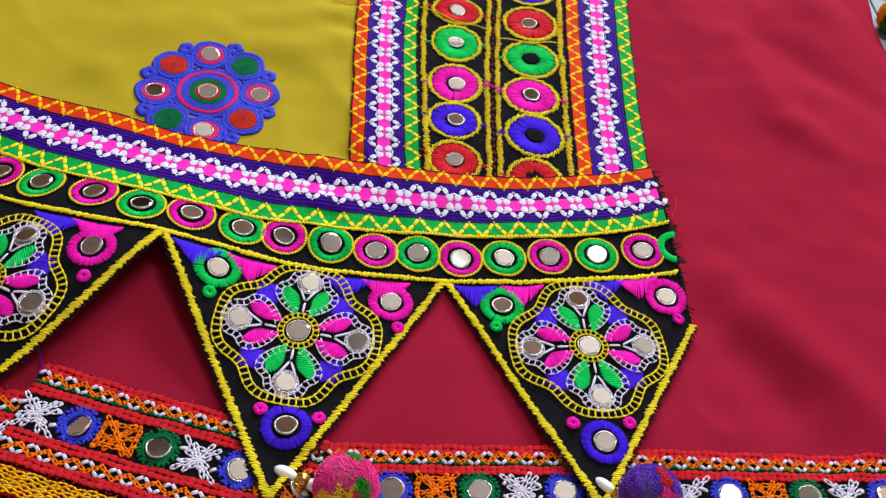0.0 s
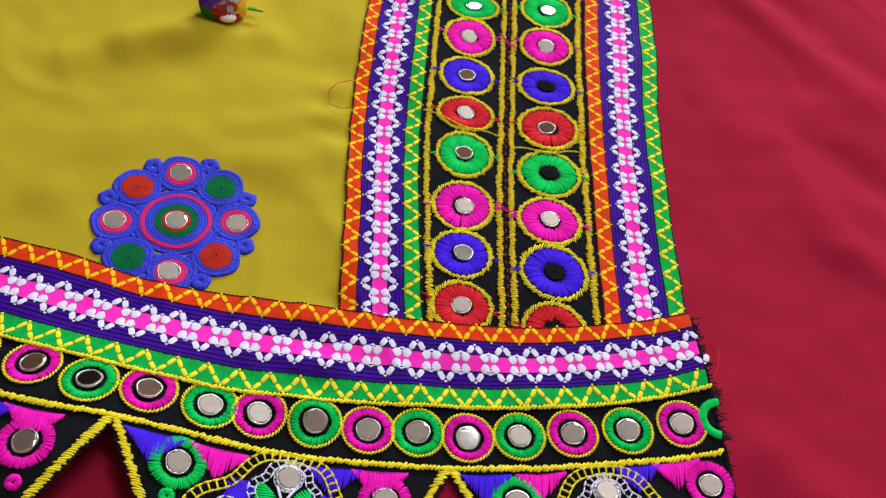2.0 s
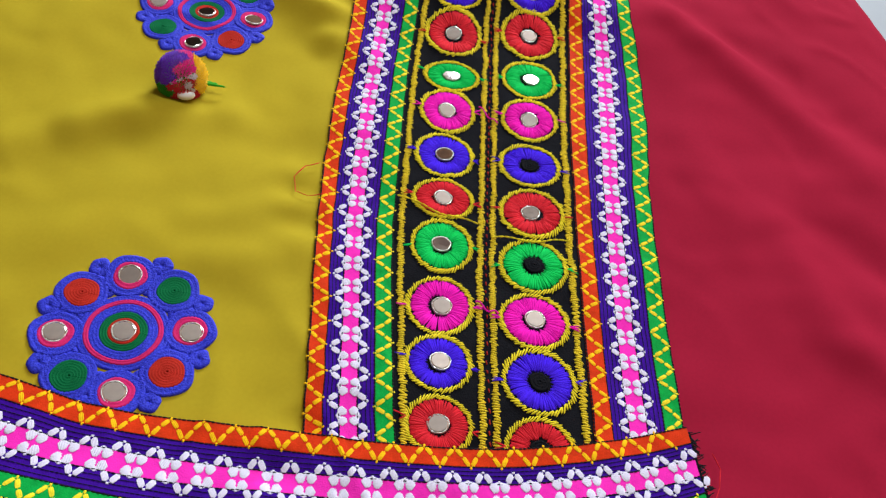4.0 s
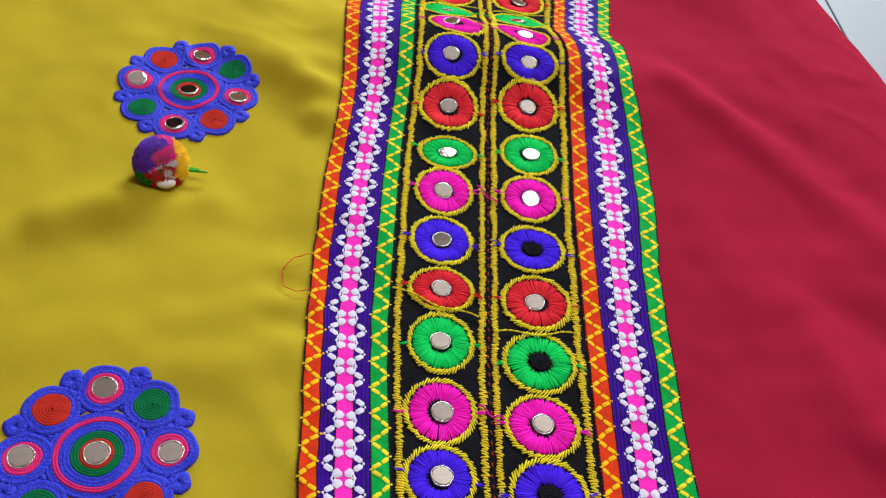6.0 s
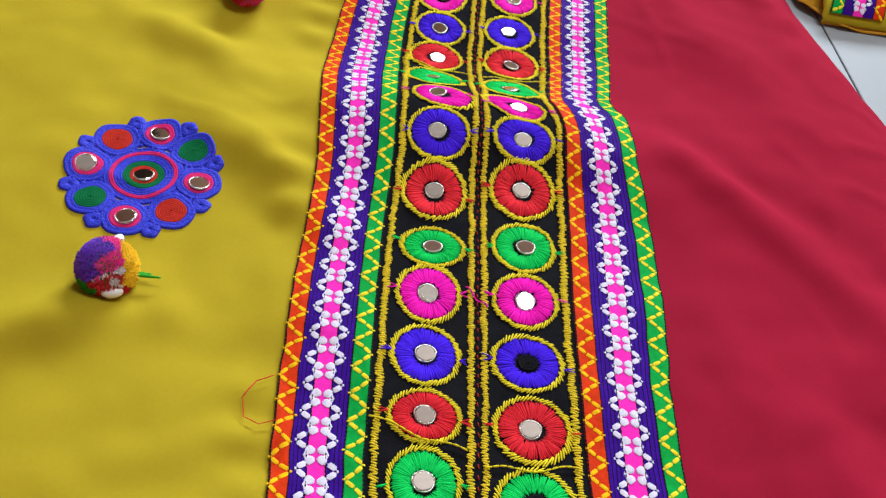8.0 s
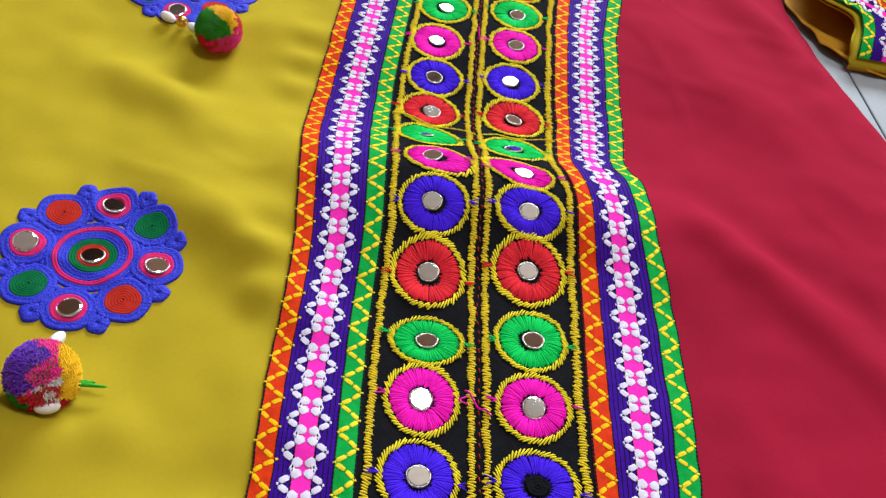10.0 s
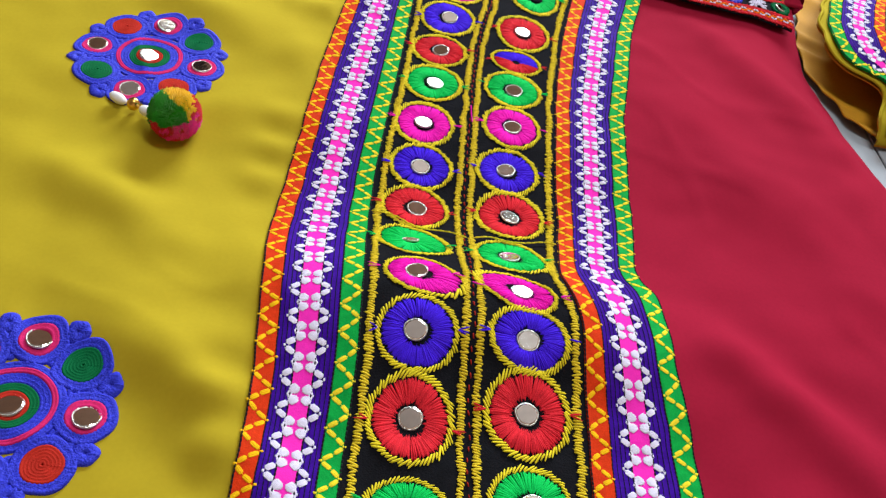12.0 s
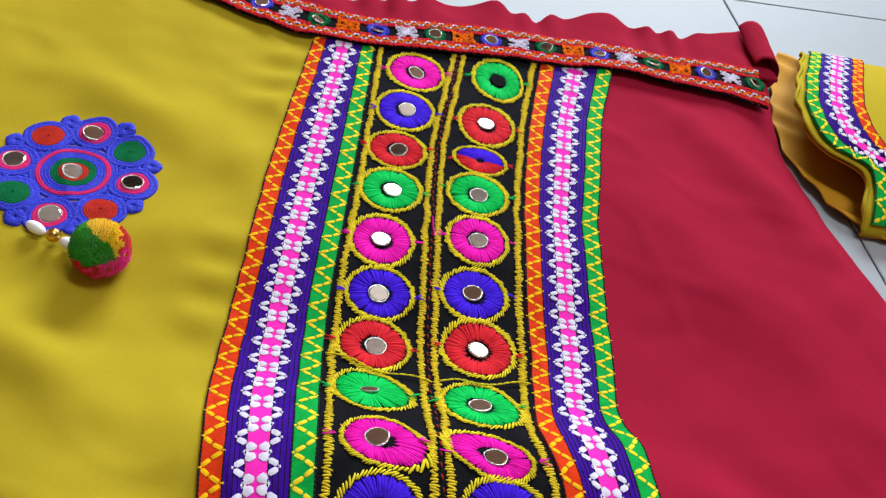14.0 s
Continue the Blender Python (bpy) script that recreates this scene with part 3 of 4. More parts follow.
for c, x, y, hx, hy, turn, whole in ROUNDELS:
    mt, word = COLOURS[c]
    top = part("roundel", None, None, dress, word + " satin-stitched roundel with a round mirror" if whole == 1 else word + " satin-stitched roundel with a dark centre")
    ct, st = math.cos(radians(turn)), math.sin(radians(turn))

    def turned(g):
        if (c, y) in TEARS:
            way, far = TEARS[c, y]
            way = radians(way - turn)
            out = []
            for px, py, pz in g.v:
                k = max(0.0, math.cos(math.atan2(py, px) - way))
                k = 1 + far * k ** 5 - far * .25 * (1 - k)
                out.append((px * k, py * k, pz))
            g.v = out
        g.v = [(x + (px * hx / .0185) * ct - (py * hy / .0185) * st, y + (px * hx / .0185) * st + (py * hy / .0185) * ct, pz) for px, py, pz in g.v]
        return g

    g = Geo()
    satin(g, 0, 0, .0058 if whole < 2 else .0025, .0160, .0034, 165, rr, h=.0006, gap=.05)
    satin(g, 0, 0, .0070 if whole < 2 else .0032, .0158, .0036, 130, rr, h=.0006, gap=.25)
    if whole == 3:
        up, lo = Geo(), Geo()
        for part_geo, keep in ((up, 1), (lo, -1)):
            for i in range(0, len(g.v), 17):
                if (sum(p[1] for p in g.v[i:i + 17]) * keep) > 0:
                    k = len(part_geo.v)
                    part_geo.v += g.v[i:i + 17]
                    for fc in g.f[i // 17 * 16:i // 17 * 16 + 16]:
                        part_geo.f.append(tuple(q - i + k for q in fc))
        part("satin_stitching", turned(up), T_BLUE, top, "royal blue satin stitches", kind="stuff")
        part("satin_stitching", turned(lo), mt, top, kind="stuff")
    else:
        part("satin_stitching", turned(g), mt, top, kind="stuff")
    g = Geo()
    cord(g, [(.0172 * math.cos(a), .0172 * math.sin(a)) for a in span(0, 2 * math.pi + .05, 90)], .0031, .00172, .0036, slant=1.15, h=.0005, fat=.54, rag=.38, wild=.3)
    part("outline_cord", turned(g), T_YELLOW, top, "twisted yellow outline", kind="stuff")
    g = Geo()
    for side in (-1, 1):
        ty = y + rr.uniform(-.003, .003)
        ex = x + side * hx * .93
        for j in range(3):
            g.grain((ex, ty), (ex + side * rr.uniform(.003, .0065), ty + rr.uniform(-.0025, .0025)), .0006, .0005, .0046)
    part("thread_tail", g, mt, top, kind="stuff")
    if whole == 1:
        k = min(1, hy / .0185 + .1)
        put_mirror(top, x + rr.uniform(-.0012, .0012), y + rr.uniform(-.001, .001), .0038, .0049, sx=1.0, sy=k, tilt=.10)
    elif whole == 0:
        # black disc in place of a mirror: its dark reflection put into colour
        g = Geo()
        g.ring(0, 0, .0001, .0052, .0036, 3, .0009, 24, .03)
        part("dark_reflection_disc", turned(g), BLACK, top, "black disc in place of a mirror that reflects dark")
    elif whole == 2:
        put_mirror(top, x, y, .0040, .0030, sx=1.3, sy=.6)

# loose threads across the panel
for col, runs in ((T_YELLOW, ((-.026, .528, .020, .515), (.028, .508, .072, .512), (-.026, .808, .024, .795), (.028, .797, .072, .800))), (T_MAGENTA, ((.018, .612, .030, .600), (.020, .462, .032, .455), (.026, .905, .027, .890)))):
    for x0, y0, x1, y1 in runs:
        g = Geo()
        pts = [(x0 + (x1 - x0) * k, y0 + (y1 - y0) * k + .0016 * math.sin(k * 9)) for k in span(0, 1, 14)]
        for a, b in zip(pts, pts[1:]):
            g.grain(a, (b[0] * 1.08 - a[0] * .08, b[1] * 1.08 - a[1] * .08), .0009, .0008, .0046)
        part("loose_thread", g, col, dress)

# ---- hem border ----
XL, XR = -.42, .1235
heights = hem_heights
hem = part("hem_border", None, None, dress, "black felt hem border with mirror row and pointed embroidered flaps")


def slide(x, y):
    """The right end slopes: x is pushed out towards the border's foot."""
    return x + max(0, (.402 - y)) * .11 * max(0, min(1, (x + .1) / .22))


def rib_hem(s, u):
    y = hem_top(s) + (hem_bottom(s) - hem_top(s)) * u
    return slide(s, y), y


ribbon(dress, rib_hem, XL, XR, "ribbon of orange, purple, pink and green stripes along the hem", z=.0060, end=.0015, wide=1.12)

# the pointed flaps: left notch, tip, right notch
NOTCH = [(-.425, .386), (-.290, .331), (-.141, .300), (.004, .301)]
TIPS = [(-.365, .262), (-.236, .166), (-.066, .169), (.082, .182)]
rows = []
for i, u_ in enumerate(span(0, 1, 16)):
    rows.append([(slide(x, y), y, .0044) for x in span(XL, XR + .002, 130) for y in (hem_top(x) - .004 + (row_bottom(x) - .001 - hem_top(x) + .004) * u_,)])
part("felt_band", sheet(rows, .0016), BLACK, hem)


def flap_sheet(a, tip, b, bow=0.0, knee=None):
    rows = []
    for v_ in span(0, 1, 36):
        l = (a[0] + (tip[0] - a[0]) * v_, a[1] + (tip[1] - a[1]) * v_)
        r = (b[0] + (tip[0] - b[0]) * v_, b[1] + (tip[1] - b[1]) * v_)
        k = bow * math.sin(math.pi * v_)
        r = (r[0] + k * .7, r[1] - k * .5)
        if knee:
            r = (b[0] + (knee[0] - b[0]) * v_ / .25, b[1] + (knee[1] - b[1]) * v_ / .25) if v_ < .25 else (knee[0] + (tip[0] - knee[0]) * (v_ - .25) / .75, knee[1] + (tip[1] - knee[1]) * (v_ - .25) / .75)
        row = []
        for u_ in span(0, 1, 26):
            x = l[0] + (r[0] - l[0]) * u_
            y = l[1] + (r[1] - l[1]) * u_
            y += (row_bottom(x) + .001 - (a[1] + (b[1] - a[1]) * u_)) * (1 - v_) ** 3
            row.append((x, y, .0042))
        rows.append(row)
    return rows


def flap_fan(g, x0, x1, z, rnd):
    """A downward fan of straight stitches under the mirror row."""
    n = int((x1 - x0) / .0007)
    for i in range(n):
        k = (i + .5) / n
        x = x0 + (x1 - x0) * k
        d = .0125 * (1 - abs(2 * k - 1.05)) + .002
        top = row_bottom(x) - .0035
        g.grain((x, top), (x + .0006 * rnd.uniform(-1, 1) + (.5 - k) * .002, top - d), .0010, .0007, z)


def petal(g, cx, cy, a, r0, r1, wid, z, rnd, n=15):
    """A teardrop filled with slanted stitches, pointing out along a."""
    ca, sa = math.cos(a), math.sin(a)
    for i in range(n):
        k = (i + .5) / n
        r = r0 + (r1 - r0) * k
        w = wid * math.sin(math.pi * min(1, k * .93 + .05)) ** .7 * (.45 + .55 * k) / 2
        sl = .0014
        p = (cx + (r - sl) * ca - w * -sa, cy + (r - sl) * sa - w * ca)
        q = (cx + (r + sl) * ca + w * -sa, cy + (r + sl) * sa + w * ca)
        g.grain(p, q, (r1 - r0) / n * rnd.uniform(.95, 1.25), .0006, z)


def flower(parent, cx, cy, turn, size, rnd):
    z = .0054
    yel, whi, mag, gre, blu = Geo(), Geo(), Geo(), Geo(), Geo()
    t0 = radians(turn)
    outline = []
    for i in range(161):
        a = 2 * math.pi * i / 160
        r = size * (.0362 + .0030 * math.cos(4 * a) - .0012 * math.cos(8 * a))
        outline.append((cx + r * math.cos(a + t0), cy + r * math.sin(a + t0)))
    ladder(yel, outline, .0044, .0034, z, .0010, .0007)
    ladder(yel, [(cx + .0086 * math.cos(a), cy + .0086 * math.sin(a)) for a in span(0, 2 * math.pi, 50)], .0028, .0027, z, .0009, .0009)
    for q in range(4):
        a = t0 + q * math.pi / 2
        fill = mag if q % 2 == 0 else gre
        for s in (-1, 1):
            petal(fill, cx, cy, a + s * .39, size * .0098, size * .0262, size * .0124, z + .0003, rnd, 14)
        half = [(.0102, .0030), (.0126, .0076), (.0165, .0118), (.0205, .0140), (.0240, .0136), (.0262, .0104), (.0285, .0086), (.0318, .0080), (.0345, .0052), (.0355, 0)]
        loop = half + [(px, -py) for px, py in half[-2::-1]]
        for _ in range(2):
            loop = [loop[0]] + [(p[0] * k + o[0] * (1 - k), p[1] * k + o[1] * (1 - k)) for p, o in zip(loop, loop[1:]) for k in (.75, .25)] + [loop[-1]]
        loop = [(cx + size * (ox * math.cos(a) - oy * math.sin(a)), cy + size * (ox * math.sin(a) + oy * math.cos(a))) for ox, oy in loop]
        ladder(whi, loop, .0034, .0031, z + .0002, .0008, .0006)
        ca, sa = math.cos(a), math.sin(a)
        fork = (cx + .0168 * size * ca, cy + .0168 * size * sa)
        whi.strands((cx + .0098 * size * ca, cy + .0098 * size * sa), fork, .0012, .0005, z + .0004, 2)
        for s in (-1, 1):
            whi.strands(fork, (cx + size * (.0255 * ca - s * .0044 * sa), cy + size * (.0255 * sa + s * .0044 * ca)), .0012, .0005, z + .0004, 2)
        mx, my = cx + size * .0288 * ca, cy + size * .0288 * sa
        chain(whi, [(mx + .0058 * math.cos(b), my + .0062 * math.sin(b)) for b in span(0, 2 * math.pi, 30)], .0012, .0024, z, .0006, .0006)
        put_mirror(parent, mx, my, z + .0002, .0050, tilt=.10)
        for j in range(-8, 9):
            b = a + math.pi / 4 + j * .040
            r1 = size * (.0325 - .00016 * j * j + .0012 * (j % 2))
            blu.grain((cx + size * (.0185 + .0009 * abs(j)) * math.cos(b), cy + size * (.0185 + .0009 * abs(j)) * math.sin(b)), (cx + r1 * math.cos(b), cy + r1 * math.sin(b)), .0016, .0006, z - .0005)
    put_mirror(parent, cx, cy, z + .0002, .0055, tilt=.10)
    for nm, g, mt in (("yellow_chain", yel, T_YELLOW), ("white_chain", whi, T_WHITE), ("magenta_petal_stitch", mag, T_MAGENTA), ("green_petal_stitch", gre, T_GREEN), ("blue_fan_stitch", blu, T_BLUE)):
        part(nm, g, mt, parent, kind="stuff")


def eyelet(parent, x, y, r0, r1, mt, rnd, rim=None, z=.0052, mr=.0052, n=46):
    g = Geo()
    satin(g, x, y, r0, r1, z, n * 3, rnd, h=.0006, gap=.02, jag=.08)
    part("satin_ring", g, mt, parent, kind="stuff")
    if rim:
        g = Geo()
        cord(g, [(x + (r1 + .0006) * math.cos(a), y + (r1 + .0006) * math.sin(a)) for a in span(0, 2 * math.pi, 50)], .0014, .0017, z, slant=1.4, h=.0005, fat=.6)
        part("outline_cord", g, rim, parent, kind="stuff")
    put_mirror(parent, x, y, z + .0001, mr * .95, tilt=.10)


hr = random.Random(5)
for i, (a, b, tip) in enumerate(zip(NOTCH, NOTCH[1:] + [(.1345, .326)], TIPS)):
    flap = part("pointed_flap", None, None, dress, "black felt pointed flap with a mirrored flower in white and yellow chain stitch")
    rows = flap_sheet(a, tip, b, .008 if i == 1 else 0.0, (.1385, .292) if i == 3 else None)
    part("felt", sheet(rows, .0016), BLACK, flap)
    left, right = [r[0][:2] for r in rows], [r[-1][:2] for r in rows]
    if i == 3:
        right = [(.1385, .292), tip]
    g = Geo()
    cord(g, left, .0038, .0012, .0048, slant=.75, h=.0007, fat=.9, rag=.35, wild=.3)
    cord(g, right, .0038, .0012, .0048, slant=-.75, h=.0007, fat=.9, rag=.35, wild=.3)
    part("edge_cord", g, T_YELLOW, flap, kind="stuff")
    g = Geo()
    for pts in (left, right):
        for x, y, dx, dy in steps(pts, .0011):
            side = -1 if pts is left else 1
            nx, ny = (-dy, dx) if side > 0 else (dy, -dx)
            for _ in range(2):
                l = hr.uniform(.0022, .0042)
                q = hr.uniform(-.9, .9)
                g.grain((x + nx * .001, y + ny * .001), (x + (nx + dx * q) * l, y + (ny + dy * q) * l), .0005, .0004, .0040)
    part("felt_fuzz", g, T_BLACK, flap, kind="stuff")
    if i == 0:
        continue
    fx, fy, turn, size = {1: (-.216, .258, -24, 1.0), 2: (-.0665, .2555, -3, 1.02), 3: (.0800, .2685, 9, 1.03)}[i]
    flower(flap, fx, fy, turn, size, hr)
    for (ex, ey), mt in zip({1: ((-.262, .300), (-.171, .280), (-.232, .203)), 2: ((-.111, .283), (-.023, .281), (-.064, .2035)), 3: ((.035, .2885), (.1245, .307), (.085, .2145))}[i], (T_GREEN, T_MAGENTA, T_BLUE)):
        eyelet(flap, ex, ey, .0066, .0118, mt, hr)
    knots = Geo()
    dots = {1: ((-.170, .263), (-.25, .215)), 2: ((-.018, .266), (-.077, .211), (-.050, .210)), 3: ((.130, .2935), (.070, .2225), (.098, .2265))}[i]
    for ex, ey in dots:
        satin(knots, ex, ey, .0004, .0036, .0052, 26, hr, h=.0011, gap=0)
    part("magenta_knot", knots, T_MAGENTA, flap, kind="stuff")
    knots = Geo()
    for ex, ey in {1: ((-.258, .283),), 2: ((-.112, .268),), 3: ((.032, .2745),)}[i]:
        satin(knots, ex, ey, .0004, .0036, .0052, 26, hr, h=.0011, gap=0)
    part("green_knot", knots, T_GREEN, flap, kind="stuff")
    fans_b, fans_m = Geo(), Geo()
    xa, xb = a[0] + .005, (b[0] if i < 3 else .137) - .004
    q = (xb - xa) / 2
    for k in range(2):
        flap_fan(fans_b, xa + k * q * 1.12, xa + k * q * 1.12 + q * .38, .0052, hr)
        flap_fan(fans_m, xa + q * .40 + k * q * 1.02, xa + q * .78 + k * q * 1.02, .0052, hr)
    part("blue_fan_stitch", fans_b, T_BLUE, flap, kind="stuff")
    part("magenta_fan_stitch", fans_m, T_MAGENTA, flap, kind="stuff")

g = Geo()
for i in range(120):
    y = hr.uniform(.30, .40)
    x = slide(.1245, y)
    l = hr.uniform(.002, .007)
    q = hr.uniform(-1.2, 1.2)
    g.grain((x - .001, y), (x + l * math.cos(q), y + l * math.sin(q)), .0006, .0004, .0050)
part("frayed_end", g, T_BLACK, hem, "frayed black threads at the border's end", kind="stuff")

# the mirror row over the flaps
HEMROW = [(-.404, .386), (-.380, .378), (-.356, .370), (-.332, .362), (-.308, .353), (-.284, .345), (-.260, .337), (-.2355, .331), (-.211, .324), (-.182, .319), (-.156, .3135), (-.131, .3145), (-.1045, .313), (-.083, .3135), (-.058, .3135), (-.034, .3135), (-.0115, .3155), (.0118, .3165), (.0355, .320), (.0605, .3245), (.087, .3295), (.1135, .3365)]
for i, (x, y) in enumerate(HEMROW):
    mt, word = ((T_GREEN, "bright green"), (T_MAGENTA, "magenta"))[i % 2]
    top = part("small_roundel", None, None, dress, word + " stitched ring with a mirror in the hem row")
    eyelet(top, x, y, .0070, .0112, mt, hr, rim=T_YELLOW, z=.0054, mr=.0054, n=52)
g = Geo()
for i in range(46):
    a = math.pi * (.52 + .96 * i / 45)
    g.grain((.1325 + .0062 * math.cos(a), .341 + .0062 * math.sin(a)), (.1325 + .0108 * math.cos(a), .341 + .0108 * math.sin(a)), .0010, .0008, .0054)
part("half_ring", g, T_GREEN, hem, "green stitched half ring cut by the border's end", kind="stuff")
g = Geo()
pts = [(slide(x, row_bottom(x)), row_bottom(x)) for x in span(XL, XR + .001, 200)]
cord(g, pts, .0030, .0019, .0052, slant=1.2, h=.0006, fat=.75, rag=.3, wild=.3)
pts = [(slide(x, hem_bottom(x)), hem_bottom(x) - .0006) for x in span(XL, XR + .001, 200)]
cord(g, pts, .0022, .0019, .0062, slant=1.2, h=.0006, fat=.75, rag=.3, wild=.3)
part("yellow_cord", g, T_YELLOW, hem, kind="stuff")

heights = dress_heights

# ---- appliqued medallions ----


def medallion(cx, cy, turn, rnd, size=.885):
    top = part("medallion", None, None, dress, "crocheted blue flower medallion with red and green discs and mirrors")
    z = .0023
    t0 = radians(turn)

    def coil(name, mt, x, y, r0, r1, dz, ridges, h, seg, wob):
        g = Geo()
        g.ring(x, y, r0 * size, r1 * size, z + dz, ridges, h, seg, wob)
        part(name, g, mt, top)

    for q in range(8):
        a = t0 + q * math.pi / 4 + math.pi / 2
        k = .0338 * size
        x, y = cx + k * math.cos(a), cy + k * math.sin(a) * 1.09
        coil("blue_ring", T_COBALT, x, y, .0086, .0140, 0, 2, .0009, 56, .02)
        if q % 2 == 0:
            coil("pink_ring", T_PINK, x, y, .0052, .0092, .0002, 2, .0008, 48, .012)
            put_mirror(top, x + rnd.uniform(-.001, .001), y + rnd.uniform(-.001, .001), z + .0007, .0052, tilt=.13)
        else:
            coil("red_disc" if q in (1, 5) else "green_disc", T_BRICK if q in (1, 5) else T_PINE, x, y, .0003, .0092, .0003, 6, .0007, 56, .015)
        b = a + math.pi / 8
        for r, w, dz in ((.0425, .0060, -.0001), (.0372, .0050, -.0003), (.0268, .0036, -.0004)):
            coil("blue_knob", T_COBALT, cx + r * size * math.cos(b), cy + r * size * math.sin(b) * 1.09, .0001, w, dz, 1, .0010, 22, .05)
    for nm, mt, r0, r1, dz, k in (("blue_ring", T_COBALT, .0200, .0240, -.0001, 2), ("pink_ring", T_PINK, .0176, .0204, .0003, 2), ("blue_ring", T_COBALT, .0122, .0178, .0001, 3), ("green_ring", T_PINE, .0080, .0124, .0002, 3), ("red_ring", T_BRICK, .0050, .0082, .0003, 2)):
        coil(nm, mt, cx, cy, r0, r1, dz, k, .0008, 90, .006)
    put_mirror(top, cx, cy, z + .0008, .0052, tilt=.12)
    return top


md = random.Random(9)
medallion(-.1457, .4187, 10, md)
medallion(-.1595, .6652, -3, md)
medallion(-.1622, .9068, -6, md, .905)

# ---- mirrored lace of the waist and of the lower hem ----


def lace(parent, at, s0, s1, order, pitch, z, label, scale=1.0, start=0.0):
    """A lace band: at(s, u), u from its top edge; the middle row repeats four motifs."""
    top = part("mirror_lace", None, None, parent, label)
    ss = span(s0, s1, 160)
    g = Geo()
    g.grid([[(*at(s, u), z - (.0015 if u in (0, 1) else 0)) for u in [0] + span(.004, .996, 14) + [1]] for s in ss])
    part("felt", g, BLACK, top)
    reds, whites, oranges, greens = Geo(), Geo(), Geo(), Geo()
    for u in (.035, .085, .255, .30, .70, .75, .92, .965):
        for i, (x, y, dx, dy) in enumerate(steps([at(s, u + .006 * math.sin(s * 300 + u * 40)) for s in ss], .0036 * scale)):
            # braided: two plump stitches to a link
            for e in (-1, 1):
                nx, ny = -dy * .0006 * scale * e, dx * .0006 * scale * e
                reds.strands((x - dx * .0027 * scale - nx * .5, y - dy * .0027 * scale - ny * .5), (x + dx * .0027 * scale + nx * 1.3, y + dy * .0027 * scale + ny * 1.3), .0019 * scale, .0007, z + .0004 + .0002 * (i % 2), 2)
    cord(greens, [at(s, .205) for s in ss], .0016 * scale, .0022, z + .0004, slant=1.5, h=.0010, fat=.6)
    for u in (.15, .845):
        # an orange wave of chain stitch with white hats on its crests
        line = steps([at(s, u) for s in ss], .0062 * scale)
        crest = [(x + dy * .0021 * scale * (-1) ** i, y - dx * .0021 * scale * (-1) ** i) for i, (x, y, dx, dy) in enumerate(line)]
        if len(crest) > 1:
            chain(oranges, crest, .0017 * scale, .0034 * scale, z + .0006, .0011 * scale, .0009)
        for i, (x, y, dx, dy) in enumerate(line):
            e = -.0032 * scale * (-1) ** i
            top_p = (x + dy * e, y - dx * e)
            for w in (-1, 1):
                foot_p = (x + dx * .0030 * scale * w + dy * e * .25, y + dy * .0030 * scale * w - dx * e * .25)
                whites.strands(top_p, foot_p, .0017 * scale, .0009, z + .0008, 3)
    rnd = random.Random(17)
    for u in (.0, 1.0):
        for x, y, dx, dy in steps([at(s, u) for s in ss], .0030):
            l, q = rnd.uniform(.0008, .0022), rnd.uniform(0, 6.3)
            reds.grain((x, y), (x + l * math.cos(q), y + l * math.sin(q)), .0005, .0004, z + .0004)
    k = 0
    mids = steps([at(s, .5) for s in ss], pitch, start)
    for x, y, dx, dy in mids:
        c = order[k % 4]
        k += 1
        R = .0084 * scale
        if c in "BG":
            r = Geo()
            r.ring(x, y, .0050 * scale, .0078 * scale, z + .0004, 2, .0012, 36, .03)
            for j in range(14):
                b = j * 2 * math.pi / 14 + rnd.uniform(-.1, .1)
                for e in (-.16, .16):
                    r.grain((x + .0072 * scale * math.cos(b), y + .0072 * scale * math.sin(b)), (x + .0098 * scale * math.cos(b + e), y + .0098 * scale * math.sin(b + e)), .0017 * scale, .0012, z + .0004)
            part("thread_ring", r, T_COBALT if c == "B" else T_PINE, top)
            put_mirror(top, x, y, z + .0010, .0052 * scale, tilt=.16)
        else:
            gg = whites if c == "W" else oranges

            def spot(kx, ky):
                kx, ky = (kx + rnd.uniform(-.10, .10)) * R, (ky + rnd.uniform(-.10, .10)) * R * .95
                return x + dx * kx - dy * ky, y + dy * kx + dx * ky

            # crossing arms of chain stitch with small forks at their ends
            arms = [((-1.1, -1.05), (1.1, 1.05)), ((-1.1, 1.05), (1.1, -1.05)), ((-.5, -.95), (.55, .95)), ((-.55, .9), (.5, -.9))]
            arms += [((-.35, .55), (.35, .6)), ((-.4, -.55), (.4, -.5)), ((-.9, -.35), (.9, .3)), ((-.9, .3), (.85, -.4))] if c == "W" else [((-1.1, -.2), (1.1, .15)), ((-.9, .6), (.9, .7)), ((-.9, -.7), (.9, -.6)), ((-1, -.9), (-.9, .9)), ((.95, -.9), (1, .9))]
            for p, q in arms:
                chain(gg, [spot(*p), spot((p[0] + q[0]) / 2, (p[1] + q[1]) / 2), spot(*q)], .0020 * scale, .0046 * scale, z + .0004 + rnd.random() * .0008, .0010 * scale, .0007)
            for ex in (-1, 1):
                for ey in (-1, 1):
                    gg.strands(spot(ex * .75, ey * .5), spot(ex * 1.15, ey * .35), .0016 * scale, .0009, z + .0008, 2)
    for nm, g, mt in (("red_cord", reds, T_CRIMSON), ("white_stitching", whites, T_WHITE), ("orange_stitching", oranges, T_ORANGE), ("green_line", greens, T_PINE)):
        part(nm, g, mt, top, kind="stuff")
    return top


def waist(s, u):
    return s, waist_high(s) + (waist_low(s) - waist_high(s)) * u


